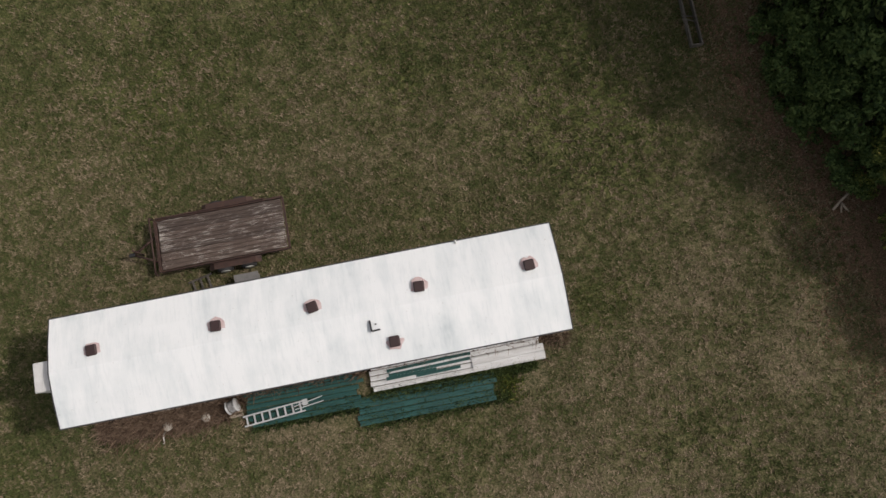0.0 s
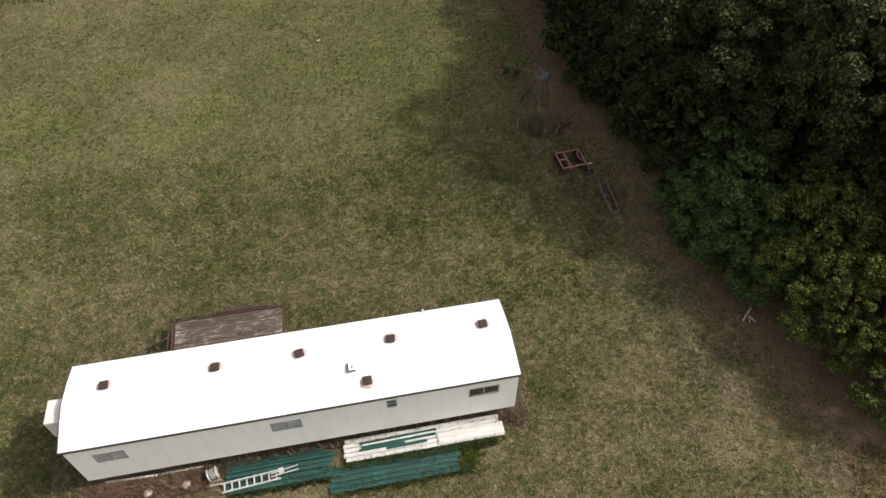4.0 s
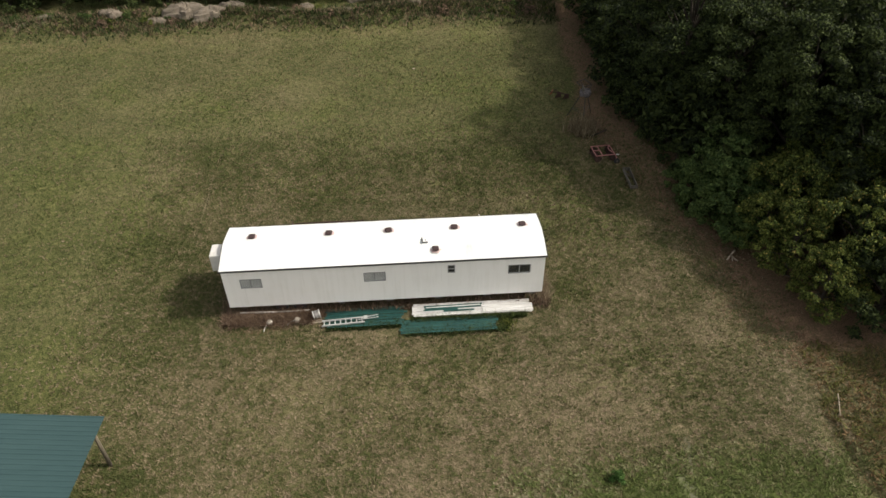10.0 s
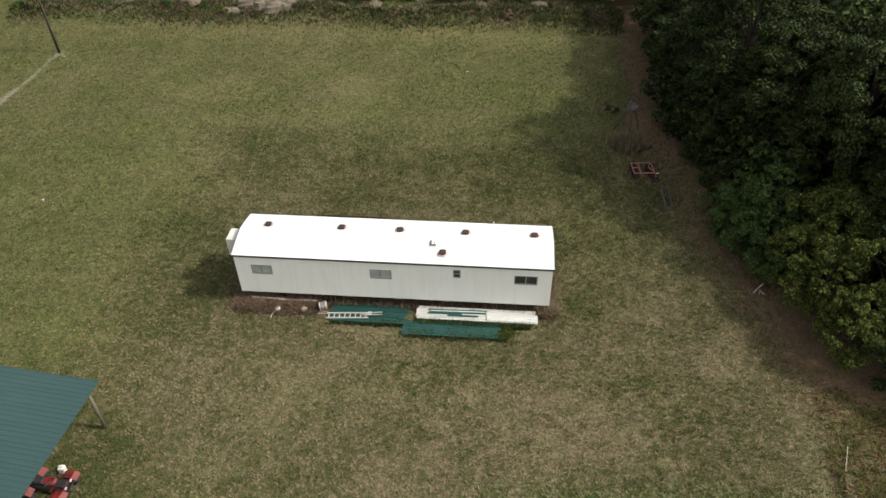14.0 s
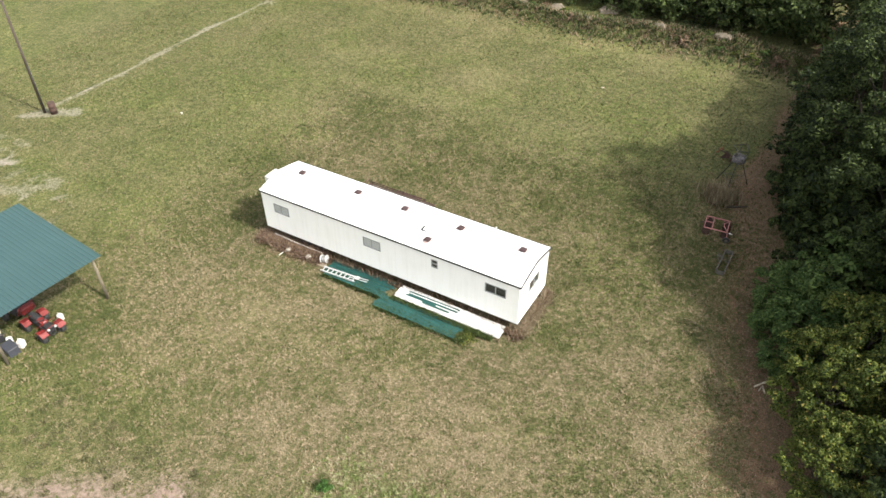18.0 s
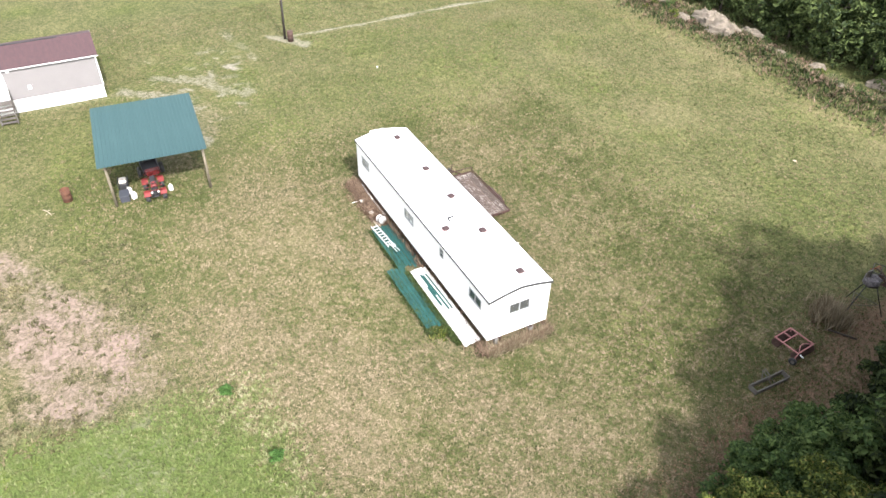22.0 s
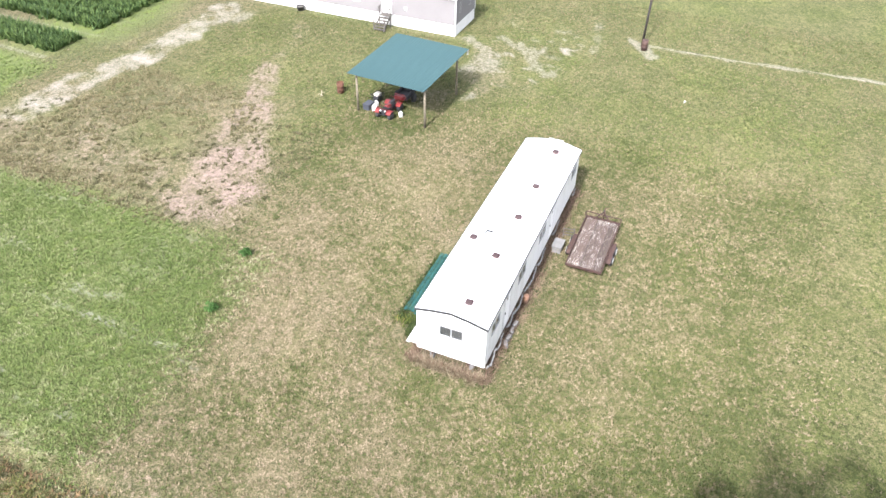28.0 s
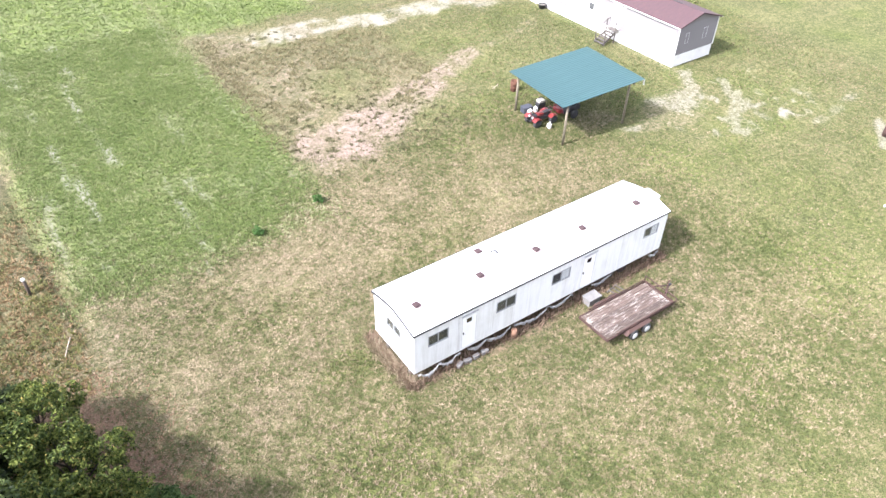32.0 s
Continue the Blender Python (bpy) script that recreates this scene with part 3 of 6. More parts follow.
    dirt = np.maximum(dirt, 0.62 * spotty * blob(xw, yw, -43, -12.5, 4.0, 2.5))
    dirt = np.maximum(dirt, 0.70 * blob(xw, yw, 5.4, 3.0, 1.6, 0.6) * spotty + 0.5 * blob(xw, yw, -0.4, 3.3, 1.2, 0.6) * spotty)
    litter = np.maximum(litter, (0.25 + 0.45 * spotty) * near_line(xw, yw, [(-40, 34.4), (-24.6, 34.9), (-14, 35.8), (-7, 35.6), (4, 36.8)], 1.6))
    dirt = np.maximum(dirt, 0.50 * near_line(xw, yw, [(19.2, -6.5), (19.0, -9.2), (19.0, -12.8), (19.1, -22)], 0.45))
    dirt = np.maximum(dirt, 0.42 * near_line(xw, yw, [(19.3, -6), (19.5, -13), (20.2, -30), (20.6, -60)], 0.5))
    # pale sand: farm track, water-pipe trench, trampled yard
    sand = (0.18 + 1.1 * spotty) * np.maximum(near_line(xw, yw, [(-3, -40), (-8.5, -39.5), (-13.5, -38.6), (-17, -38.2), (-21.5, -38), (-27, -38.8)], 1.25), blob(xw, yw, -24.5, -38.8, 4, 2.2))
    sand = np.maximum(sand, (0.2 + 1.0 * spotty) * blob(xw, yw, -8.2, -39.9, 2.8, 2.0))
    sand = np.maximum(sand, 0.5 * near_line(xw, yw, [(1.2, -43.2), (-3, -40)], 0.5))
    sand = np.maximum(sand, 0.60 * near_line(x, y, [(-11.0, -46), (-12.0, -80)], 0.3))
    sand = np.maximum(sand, 0.60 * near_line(x, y, [(-16.4, -45), (-16.8, -80)], 0.3))
    sand = np.maximum(sand, 0.82 * near_line(x + 0.5 * wob, y, [(-36.0, 1.5), (-35.9, 9), (-36.5, 18), (-36.6, 28.6)], 0.30) * (0.65 + 0.6 * spotty))
    sand = np.maximum(sand, 0.75 * near_line(xw, yw, [(-36.0, 0.8), (-37.0, 0.6), (-34.0, 2.2)], 0.5))
    sand = np.maximum(sand, 0.62 * blob(xw, yw, -36.2, 29.2, 1.5, 0.9))
    flecks = np.clip(2.6 * (fractal(x * 1.2, y * 0.8, 1.1, 71, 3) - 0.36), 0, 0.8) * (0.35 + 0.9 * fractal(x, y, 0.25, 73))
    sand = np.maximum(sand, 1.3 * flecks * blob(xw, yw, -30.0, -7.6, 8.5, 5.5))
    sand = np.maximum(sand, 0.66 * near_line(xw, yw, [(-31.9, -10.6), (-30.2, -7.3), (-27, -6), (-26.2, -4.4)], 0.5))
    sand = np.maximum(sand, 0.66 * near_line(xw, yw, [(-30.6, -14.0), (-28.4, -11.2), (-26.6, -10.4)], 0.6))
    sand = np.maximum(sand, 0.60 * near_line(xw, yw, [(-32.2, -2.4), (-36, -2.6), (-40, -3.2)], 0.4) * (0.4 + spotty))
    sand = np.maximum(sand, 0.72 * blob(xw, yw, -19.2, -10.0, 1.3, 0.7))
    dirt = np.maximum(dirt, 0.66 * blob(xw, yw, -17.6, -12.6, 3.0, 2.0))
    dirt = np.maximum(dirt, 0.60 * blob(xw, yw, -21.0, -9.6, 2.6, 1.5))
    sand = np.maximum(sand, (0.35 + 0.7 * spotty) * blob(xw, yw, -25.6, -10.4, 3.0, 1.7, -25))
    sand = np.maximum(sand, (0.3 + 0.7 * spotty) * blob(xw, yw, -30.5, -13.6, 2.0, 1.0))
    sand = np.maximum(sand, 0.7 * blob(xw, yw, -25.6, -35.8, 2.4, 1.6))
    sand = np.maximum(sand, 0.52 * near_line(x, y, [(HOUSE_X, -39), (HOUSE_X, -15)], 0.35))
    sand = np.maximum(sand, 0.5 * near_line(xw, yw, [(-44, 36.0), (-36, 35.0), (-20, 37.6), (-6, 38.6), (12, 39.2)], 0.3))
    sand = np.maximum(sand, 0.85 * spotty * near_line(xw, yw, [(-44, 39.5), (-25, 40.5), (-12, 41.0), (-1, 42.5), (14, 42)], 1.3))
    sand = np.maximum(sand, 0.75 * near_line(xw, yw, [(-75, -10), (-78, 30)], 2.0))
    # straw-coloured and lush parts of the lawn
    thatch = 0.0 * x
    for cx, cy, rx, ry, k in ((-1, -7.5, 10, 4, 1.0), (4, -10.5, 8, 3, 0.8), (-4, -12.5, 6, 3, 0.7), (-17, 10.5, 4, 3.5, 0.8), (-19.3, 23, 4, 2, 0.9), (-7.6, 23, 3.5, 2.5, 0.9), (9.5, 2.5, 2.0, 4.0, 0.6), (5, 7, 6, 2, 0.7),
                              (-4.5, 16.5, 5, 2.5, 0.7), (-14, 8, 3, 2.0, 0.8), (15.8, -3, 2, 5, 0.8), (-1, 10.5, 7, 2, 0.5), (-30, -30, 9, 9, -0.4), (0, 35.6, 30, 2.0, 0.7), (-3, 3.0, 7, 1.2, 0.7)):
        thatch = thatch + k * blob(xw, yw, cx, cy, rx, ry)
    thatch = np.clip(thatch * (0.3 + 1.4 * fractal(x, y, 0.45, 107)), -0.4, 1) + 0.5 * bare
    lush = np.clip(1.5 * (fractal(x, y, 0.30, 41, 4) - 0.45), 0, 1)
    sward = np.clip((yw - 5.0) / 4.0, 0, 1) + np.clip((-10.5 - xw) / 4.0, 0, 1) * np.clip((yw + 40) / 8, 0, 1)
    lush = lush + 0.55 * np.clip(sward, 0, 1) * (0.55 + 0.9 * fractal(x, y, 0.18, 223))
    for cx, cy, rx, ry, k in ((11.0, 7.0, 3.5, 5.5, 1.0), (4, 13, 9, 3, 0.8), (-8.5, -15, 4, 2, 0.8), (-12.5, -18.5, 3.5, 2.5, 1.0), (-16.7, -26, 3, 3, 0.8), (-24, -22, 9, 7, 0.6), (-19, -4.4, 4, 4, 0.9), (-23, 2.4, 5, 4, 0.8),
                              (-14.5, 21.5, 1.6, 1.0, 1.2), (-14, 14.7, 3, 2, 0.9), (5, 29, 9, 4, 0.7), (9.3, -0.7, 1.2, 1.0, 0.9), (-12.3, 0.3, 2.2, 2.0, 0.8), (12, 4.2, 1.6, 1.2, 0.8), (-9, -20, 4, 3, 0.5), (-18.5, -17.5, 6, 3.0, 1.3), (-13.0, -15.5, 3.0, 4.5, 1.1), (-24, -17, 5, 5, 0.9)):
        lush = np.maximum(lush, k * blob(xw, yw, cx, cy, rx, ry))
    # faint mowing lines: along y in the north, along x in the south
    lines = np.where(y > 4, fractal(x * 2.6, y * 0.12, 1.0, 233, 2), fractal(x * 0.12, y * 2.6, 1.0, 239, 2)) - 0.5
    thatch = thatch + 0.9 * np.clip(lines, -0.25, 0.35) * (0.4 + fractal(x, y, 0.15, 241))
    for cx, cy, rx, ry, k in ((-2, 34.5, 16, 2.2, 0.9), (-24, 33.5, 12, 1.8, 0.8), (-7, 25, 3.0, 2.2, 0.6), (2, 20, 2.4, 1.2, 0.6), (-15, 18, 4, 1.6, 0.7), (-21, 9, 3.0, 2.4, 0.5), (9, 15, 2.6, 1.4, 0.4)):
        thatch = thatch + k * blob(xw, yw, cx, cy, rx, ry) * (0.4 + fractal(x, y, 0.8, 251))
    return {"litter": litter, "field": field, "dirt": dirt, "sand": sand, "lush": lush, "thatch": thatch, "pale": pale}


HOUSE_X = -29.95


def rise(x, y):
    """Height of the ground: nearly level, with a spoil bank along the north side and a shallow ditch at the field's east end."""
    bank = np.exp(-((y - 40.0 - 1.5 * np.sin(x * 0.21)) / 1.5) ** 2) * (0.35 + 0.9 * fractal(x, y, 0.33, 23)) * np.clip((y - 37.0) / 2, 0, 1)
    ditch = near_line(x, y, [(19.6, -11), (20.0, -16.4), (20.4, -22), (20.4, -60)], 0.3)
    flat = 0.05 * (fractal(x, y, 0.5, 3) - 0.9)
    return flat + 0.9 * bank - 0.22 * ditch


def build_ground():
    far_lo, far_hi = [-3000, -1200, -500, -220, -120], [120, 220, 500, 1200, 3000]
    xs = np.r_[far_lo, np.arange(-84, -46, 1.0), np.arange(-46, -14, 0.5), np.arange(-14, 21, 0.25), np.arange(21, 50.01, 1.0), far_hi]
    ys = np.r_[far_lo, np.arange(-84, -48, 1.0), np.arange(-48, 4, 0.4), np.arange(4, 44, 0.5), np.arange(44, 64.01, 1.0), far_hi]
    X, Y = np.meshgrid(xs, ys, indexing="ij")
    x, y = X.ravel(), Y.ravel()
    nx, ny = len(xs), len(ys)
    i, j = np.meshgrid(np.arange(nx - 1), np.arange(ny - 1), indexing="ij")
    a = (i * ny + j).ravel()
    me = big_mesh("ground", np.c_[x, y, rise(x, y)], np.c_[a, a + ny, a + ny + 1, a + 1], "ground", True)
    for name, values in layers(x, y).items():
        at = me.attributes.new(name, "FLOAT", "POINT")
        at.data.foreach_set("value", values.astype(np.float32))
    return tagged(new("ground", me), "mown pasture of green and dry brown grass", "ground", kind="structure")


build_ground()


def scatter(name, count, x0, x1, y0, y1, seed, tall=(0.03, 0.09), wide=(0.02, 0.05), spread=0.09, mottle=0.7, sd=0.35, feather=0.5, mat="blades", label="short patchy lawn grass, green and straw-coloured"):
    """Grass tufts: three bent blades each."""
    r = np.random.RandomState(seed)
    x, y = r.uniform(x0, x1, count), r.uniform(y0, y1, count)
    la = layers(x, y)
    clump, patch = fractal(x, y, 1.7, 77, 3) - 0.5, fractal(x, y, 0.24, 91, 3) - 0.5
    green = 0.85 * clump + 0.62 * patch + 0.16 * la["lush"] - 0.13 * la["thatch"] + 0.5 * la["field"]
    keep = r.rand(count) < np.clip(1.25 - 2.2 * la["sand"] - 0.9 * la["pale"] - 0.95 * la["dirt"] - 0.7 * la["litter"], 0.02, 1) * np.clip(0.66 + 1.1 * green, 0.22, 1)
    rim = np.minimum(np.minimum(x - x0, x1 - x), np.minimum(y - y0, y1 - y))
    keep &= r.rand(count) < np.clip(0.05 + rim / feather, 0, 1)
    keep &= (r.rand(count) > 0.85 * la["field"]) | (mat != "blades")
    keep &= ~((np.abs(x + 0.93) < 8.5) & (np.abs(y) < 1.75))
    keep &= ~((x > -4.4) & (x < 7.0) & (y > -3.75) & (y < -1.8) & (r.rand(count) < 0.97))
    x, y, green = x[keep], y[keep], green[keep]
    la = {k: v[keep] for k, v in la.items()}
    n = len(x)
    dry = 0.345 - 1.30 * mottle * green + 2.3 * mottle * (fractal(x, y, 8.0, 137, 2) - 0.5) - 0.10 * la["field"] + r.normal(0, sd, n)
    z = rise(x, y)
    h = r.uniform(*tall, n) * (1 + 0.35 * la["lush"] + 0.2 * la["field"])
    verts, dries = [], []
    turn = r.uniform(0, 2 * np.pi, n)
    for k in range(3):
        a = turn + k * 2.1 + r.uniform(-0.5, 0.5, n)
        w, out = r.uniform(*wide, n), r.uniform(0.5, 1.2, n) * spread
        c, s = np.cos(a), np.sin(a)
        p = np.c_[x - s * w, y + c * w, z - 0.01]
        q = np.c_[x + s * w, y - c * w, z - 0.01]
        t = np.c_[x + c * out, y + s * out, z + h]
        verts.append(np.stack([p, q, t], 1))
        dries.append(np.repeat(dry[:, None], 3, 1))
    v = np.stack(verts, 1).reshape(-1, 3)
    f = np.arange(len(v), dtype=np.int32).reshape(-1, 3)
    me = big_mesh(name, v, f, mat)
    at = me.attributes.new("dry", "FLOAT", "POINT")
    at.data.foreach_set("value", np.stack(dries, 1).ravel().astype(np.float32))
    return tagged(new(name, me), label, "grass", kind="stuff")


scatter("lawn_grass", 235000, -19, 22, -20, 18, 1, (0.03, 0.11), (0.018, 0.045), 0.11, 0.70, 0.15, 7.0)
scatter("lawn_grass", 165000, -46, 20, -46, 42, 2, (0.03, 0.10), (0.022, 0.05), 0.13, 0.52, 0.11)
FIELD_LABEL = "lush bright green field grass in faint rows"
scatter("field_grass", 60000, 3.2, 20.5, -48, -11.5, 3, (0.05, 0.12), (0.022, 0.055), 0.14, 0.7, 0.14, 1.5, "field_blades", FIELD_LABEL)
scatter("field_grass", 26000, -11, 20.5, -85, -43, 4, (0.05, 0.14), (0.04, 0.09), 0.2, 0.7, 0.12, 3.0, "field_blades", FIELD_LABEL)
scatter("corner_grass", 26000, 19.2, 46, -25, -5.5, 6, (0.05, 0.18), (0.018, 0.045), 0.15, 0.7, 0.2, 2.5, "corner_blades", "rough golden-brown grass at the wood corner")


# ---- the white mobile home ----
X0, X1, HW, ZB, ZE, ZR = -9.45, 7.59, 1.77, 0.73, 3.40, 3.76


def walled(g, axis, at, thick, u0, u1, z0, z1, holes):
    """A wall along one axis at a fixed place on the other, in one piece, with openings (u0, u1, z0, z1) right through it."""
    us = sorted({u0, u1, *(h[0] for h in holes), *(h[1] for h in holes)})
    zs = sorted({z0, z1, *(h[2] for h in holes), *(h[3] for h in holes)})
    nu, nz = len(us), len(zs)
    full = {(i, k) for i in range(nu - 1) for k in range(nz - 1)
            if not any(h[0] <= us[i] and us[i + 1] <= h[1] and h[2] <= zs[k] and zs[k + 1] <= h[3] for h in holes)}
    vs = []
    for side in (-thick / 2, thick / 2):
        for u in us:
            for z in zs:
                vs.append((u, at + side, z) if axis == "x" else (at + side, u, z))
    off = nu * nz
    p = lambda i, k, s: s * off + i * nz + k
    fs = []
    for i, k in full:
        a, b, c, d = (i, k), (i + 1, k), (i + 1, k + 1), (i, k + 1)
        fs += [tuple(p(*q, 0) for q in (a, b, c, d)), tuple(p(*q, 1) for q in (d, c, b, a))]
        for q, r_, near in ((a, b, (i, k - 1)), (b, c, (i + 1, k)), (c, d, (i, k + 1)), (d, a, (i - 1, k))):
            if near not in full:
                fs.append((p(*r_, 0), p(*q, 0), p(*q, 1), p(*r_, 1)))
    if axis == "y":
        fs = [tuple(reversed(f)) for f in fs]
    return g.add(vs, fs)


def window(parent, m, w, h, blinds=(False, False), frame_mat="frame_grey", upright=True):
    """A two-pane slider in the plane y = 0 of m, looking to -y."""
    win = new("window")
    win.parent, win.matrix_local = parent, m
    t = 0.045
    if upright:
        holes = [(-w / 2 + t, -t / 2, -h / 2 + t, h / 2 - t), (t / 2, w / 2 - t, -h / 2 + t, h / 2 - t)]
    else:
        holes = [(-w / 2 + t, w / 2 - t, -h / 2 + t, -t / 2), (-w / 2 + t, w / 2 - t, t / 2, h / 2 - t)]
    g = walled(G(), "x", -0.034, 0.056, -w / 2, w / 2, -h / 2, h / 2, holes)
    part("window_frame", g, frame_mat, win)
    for k in (0, 1):
        if upright:
            cx, cz, sx, sz = (k - 0.5) * (w / 2 - t / 2), 0, w / 2 - 1.5 * t, h - 2 * t
        else:
            cx, cz, sx, sz = 0, (k - 0.5) * (h / 2 - t / 2), w - 2 * t, h / 2 - 1.5 * t
        ob = part("pane", G().box(cx, -0.028 + 0.006 * k, cz, sx, 0.005, sz), "glass", win)
        ob.visible_shadow = False
        # backing 3 is an added dark sheet that paints the room's darkness
        if blinds[k]:
            part("curtain" if blinds[k] == 1 else "screen", G().box(cx, -0.004, cz, sx * 1.04, 0.010, sz * 1.04), {1: "blind", 2: "dim_blind", 3: "dark_room_sheet", 4: "mid_blind"}[blinds[k]], win)
    return win


home = thing("mobile_home", "long white single-wide mobile home with red-brown roof vents", "mobile home")
S_WIN = [(-8.58, -7.45, 2.10, 2.73), (-2.08, -0.92, 2.15, 2.78), (2.38, 2.78, 2.48, 3.02), (5.62, 6.84, 2.21, 2.82)]
N_WIN = [(5.66, 6.81, 2.13, 2.83), (1.55, 2.77, 2.12, 2.84), (-2.12, -0.86, 2.12, 2.84), (-8.80, -7.66, 2.20, 2.88)]
DOORS = [(3.98, 4.86, 0.86, 2.94), (-3.94, -3.06, 0.86, 2.94)]
E_WIN = (-0.60, 0.62, 2.03, 2.72)
WT = 0.09
part("south_wall", walled(G(), "x", -HW + WT / 2, WT, X0, X1, ZB, ZE, S_WIN), "siding", home)
part("north_wall", walled(G(), "x", HW - WT / 2, WT, X0, X1, ZB, ZE, N_WIN + DOORS), "soiled_siding", home)
for name, at, holes in (("east_wall", X1 - WT / 2, [E_WIN]), ("west_wall", X0 + WT / 2, [])):
    g = walled(G(), "y", at, WT, -HW + WT, HW - WT, ZB, ZE, holes)
    for s in (-1, 1):
        a, b = at - WT / 2, at + WT / 2
        g.add([(a, s * (HW - WT), ZE), (a, 0, ZE), (a, 0, ZR - 0.03), (b, s * (HW - WT), ZE), (b, 0, ZE), (b, 0, ZR - 0.03)], [(0, 1, 2), (3, 5, 4), (0, 2, 5, 3)])
    part(name, g, "siding", home)
part("floor_deck", G().box((X0 + X1) / 2, 0, ZB + 0.06, X1 - X0 - 0.2, 2 * HW - 0.2, 0.10), "inner", home)
part("lining", G().box((X0 + X1) / 2, 0, ZB + 1.3, X1 - X0 - 0.5, 0.08, 2.3), "inner", home)
# upright seams of the cladding
seam = G().box(0, 0, 0, 0.010, 0.005, ZE - ZB - 0.04).mesh("seam", "siding")
x = X0 + 0.4
while x < X1 - 0.1:
    for s in (-1, 1):
        if not any(h[0] - 0.02 < x < h[1] + 0.02 for h in (S_WIN if s < 0 else N_WIN + DOORS)):
            part("seam", seam, None, home).location = (x, s * (HW + 0.0005), (ZB + ZE) / 2)
    x += 0.812
# roof in transverse sheets, lapped a little
n = 14
step = (X1 - X0 + 0.12) / n
OV = 0.05
sheet = G()
for s in (-1, 1):
    y1, e = s * (HW + OV), 0.004
    p = [(0, 0, ZR), (step + 0.02, 0, ZR + e * 0.5), (step + 0.02, y1, ZE + e * 0.5), (0, y1, ZE)]
    mid = [(0, y1 * 0.5, (ZR + ZE) / 2 + 0.04), (step + 0.02, y1 * 0.5, (ZR + ZE) / 2 + 0.04 + e * 0.5)]
    top = [p[0], p[1], mid[1], mid[0], p[2], p[3]]
    low = [(a, b, c - 0.025) for a, b, c in top]
    fs = [(0, 1, 2, 3), (3, 2, 4, 5), (9, 8, 7, 6), (11, 10, 8, 9), (5, 4, 10, 11), (0, 3, 9, 6), (3, 5, 11, 9), (1, 7, 8, 2), (2, 8, 10, 4)]
    sheet.add(top + low, fs if s < 0 else [tuple(reversed(f)) for f in fs])
sheet_mesh = sheet.mesh("roof_sheet", "roof")
for i in range(n):
    ob = part("roof_sheet", sheet_mesh, None, home)
    ob.location = (X0 - 0.06 + i * step, 0, 0)
for s in (-1, 1):
    part("drip_edge", G().box((X0 + X1) / 2, s * (HW + OV + 0.022), ZE - 0.045, X1 - X0 + 0.13, 0.04, 0.10), "trim", home, "dark grey drip edge")
for xe in (X0 - 0.078, X1 + 0.078):
    g = G()
    for s in (-1, 1):
        y1 = s * (HW + OV + 0.02)
        prof = ((0, ZR - 0.12, ZR + 0.012), (y1 / 2, (ZR + ZE) / 2 - 0.085, (ZR + ZE) / 2 + 0.052), (y1, ZE - 0.12, ZE + 0.012))
        vs = [(xe + d, y, z) for y, lo, hi in prof for d, z in ((-0.016, lo), (0.016, lo), (0.016, hi), (-0.016, hi))]
        g.add(vs, [(4 * k + i, 4 * k + (i + 1) % 4, 4 * k + 4 + (i + 1) % 4, 4 * k + 4 + i) for k in (0, 1) for i in range(4)] + [(8, 9, 10, 11)])
    part("gable_trim", g, "trim", home)


def roof_z(y):
    a = abs(y) / (HW + OV)
    return ZR + (0.5 * (ZR + ZE) + 0.04 - ZR) * a * 2 if a < 0.5 else 0.5 * (ZR + ZE) + 0.04 + (ZE - 0.5 * (ZR + ZE) - 0.04) * (a - 0.5) * 2


def roof_vent(x, y, tilt):
    v = new("roof_vent")
    v.parent, v.matrix_local = home, pose(x, y, roof_z(y), 0, 0, tilt)
    v["label"] = "red-brown square roof vent cap"
    rv = random.Random(int(100 * x))
    rim = [(math.cos(k * 0.3927) * rv.uniform(0.24, 0.34), math.sin(k * 0.3927) * rv.uniform(0.24, 0.36), 0.018) for k in range(16)]
    part("rust_stain", G().add(rim + [(a * 0.9, b * 0.9, 0.0) for a, b, c in rim], [tuple(range(16))] + [(k, 16 + k, 16 + (k + 1) % 16, (k + 1) % 16) for k in range(16)]), "stain", v)
    part("collar", G().cyl((0, 0, 0), (0, 0, 0.10), 0.13, n=12), "vent", v)
    part("cap", G().box(0, 0, 0.125, 0.36, 0.36, 0.07, b=0.035), "vent", v)


for x, y, a in ((-8.04, 0.5, 2), (-3.91, 0.5, -3), (-0.68, 0.5, 12), (2.91, 0.5, -4), (6.64, 0.5, 3), (1.79, -1.12, 0)):
    roof_vent(x, y, a)
g = G().box(0, 0, 0.012, 0.34, 0.42, 0.02)
hatch = part("flue_plate", g, "roof", home)
hatch.matrix_local = pose(1.25, -0.5, roof_z(-0.5), 0, 0, 2)
g = G().box(0, -0.15, 0.045, 0.29, 0.05, 0.07).box(-0.14, 0.03, 0.06, 0.05, 0.36, 0.10).box(0.03, 0.05, 0.04, 0.05, 0.05, 0.06)
part("flue_bracket", g, "dark", home, "black bracket on the roof").matrix_local = pose(1.25, -0.5, roof_z(-0.5), 0, 0, 2)
part("roof_pipe", G().cyl((4.4, HW - 0.02, ZE - 0.1), (4.4, HW - 0.02, ZE + 0.07), 0.035, n=8).cyl((4.4, HW - 0.02, ZE + 0.07), (4.4, HW + 0.08, ZE + 0.10), 0.035, n=8), "white", home)
for k, (a, b, c, d) in enumerate(S_WIN):
    window(home, pose((a + b) / 2, -HW + 0.045, (c + d) / 2), b - a, d - c, ((1, 1), (1, 1), (3, 3), (3, 3))[k], "frame_grey", k != 2)
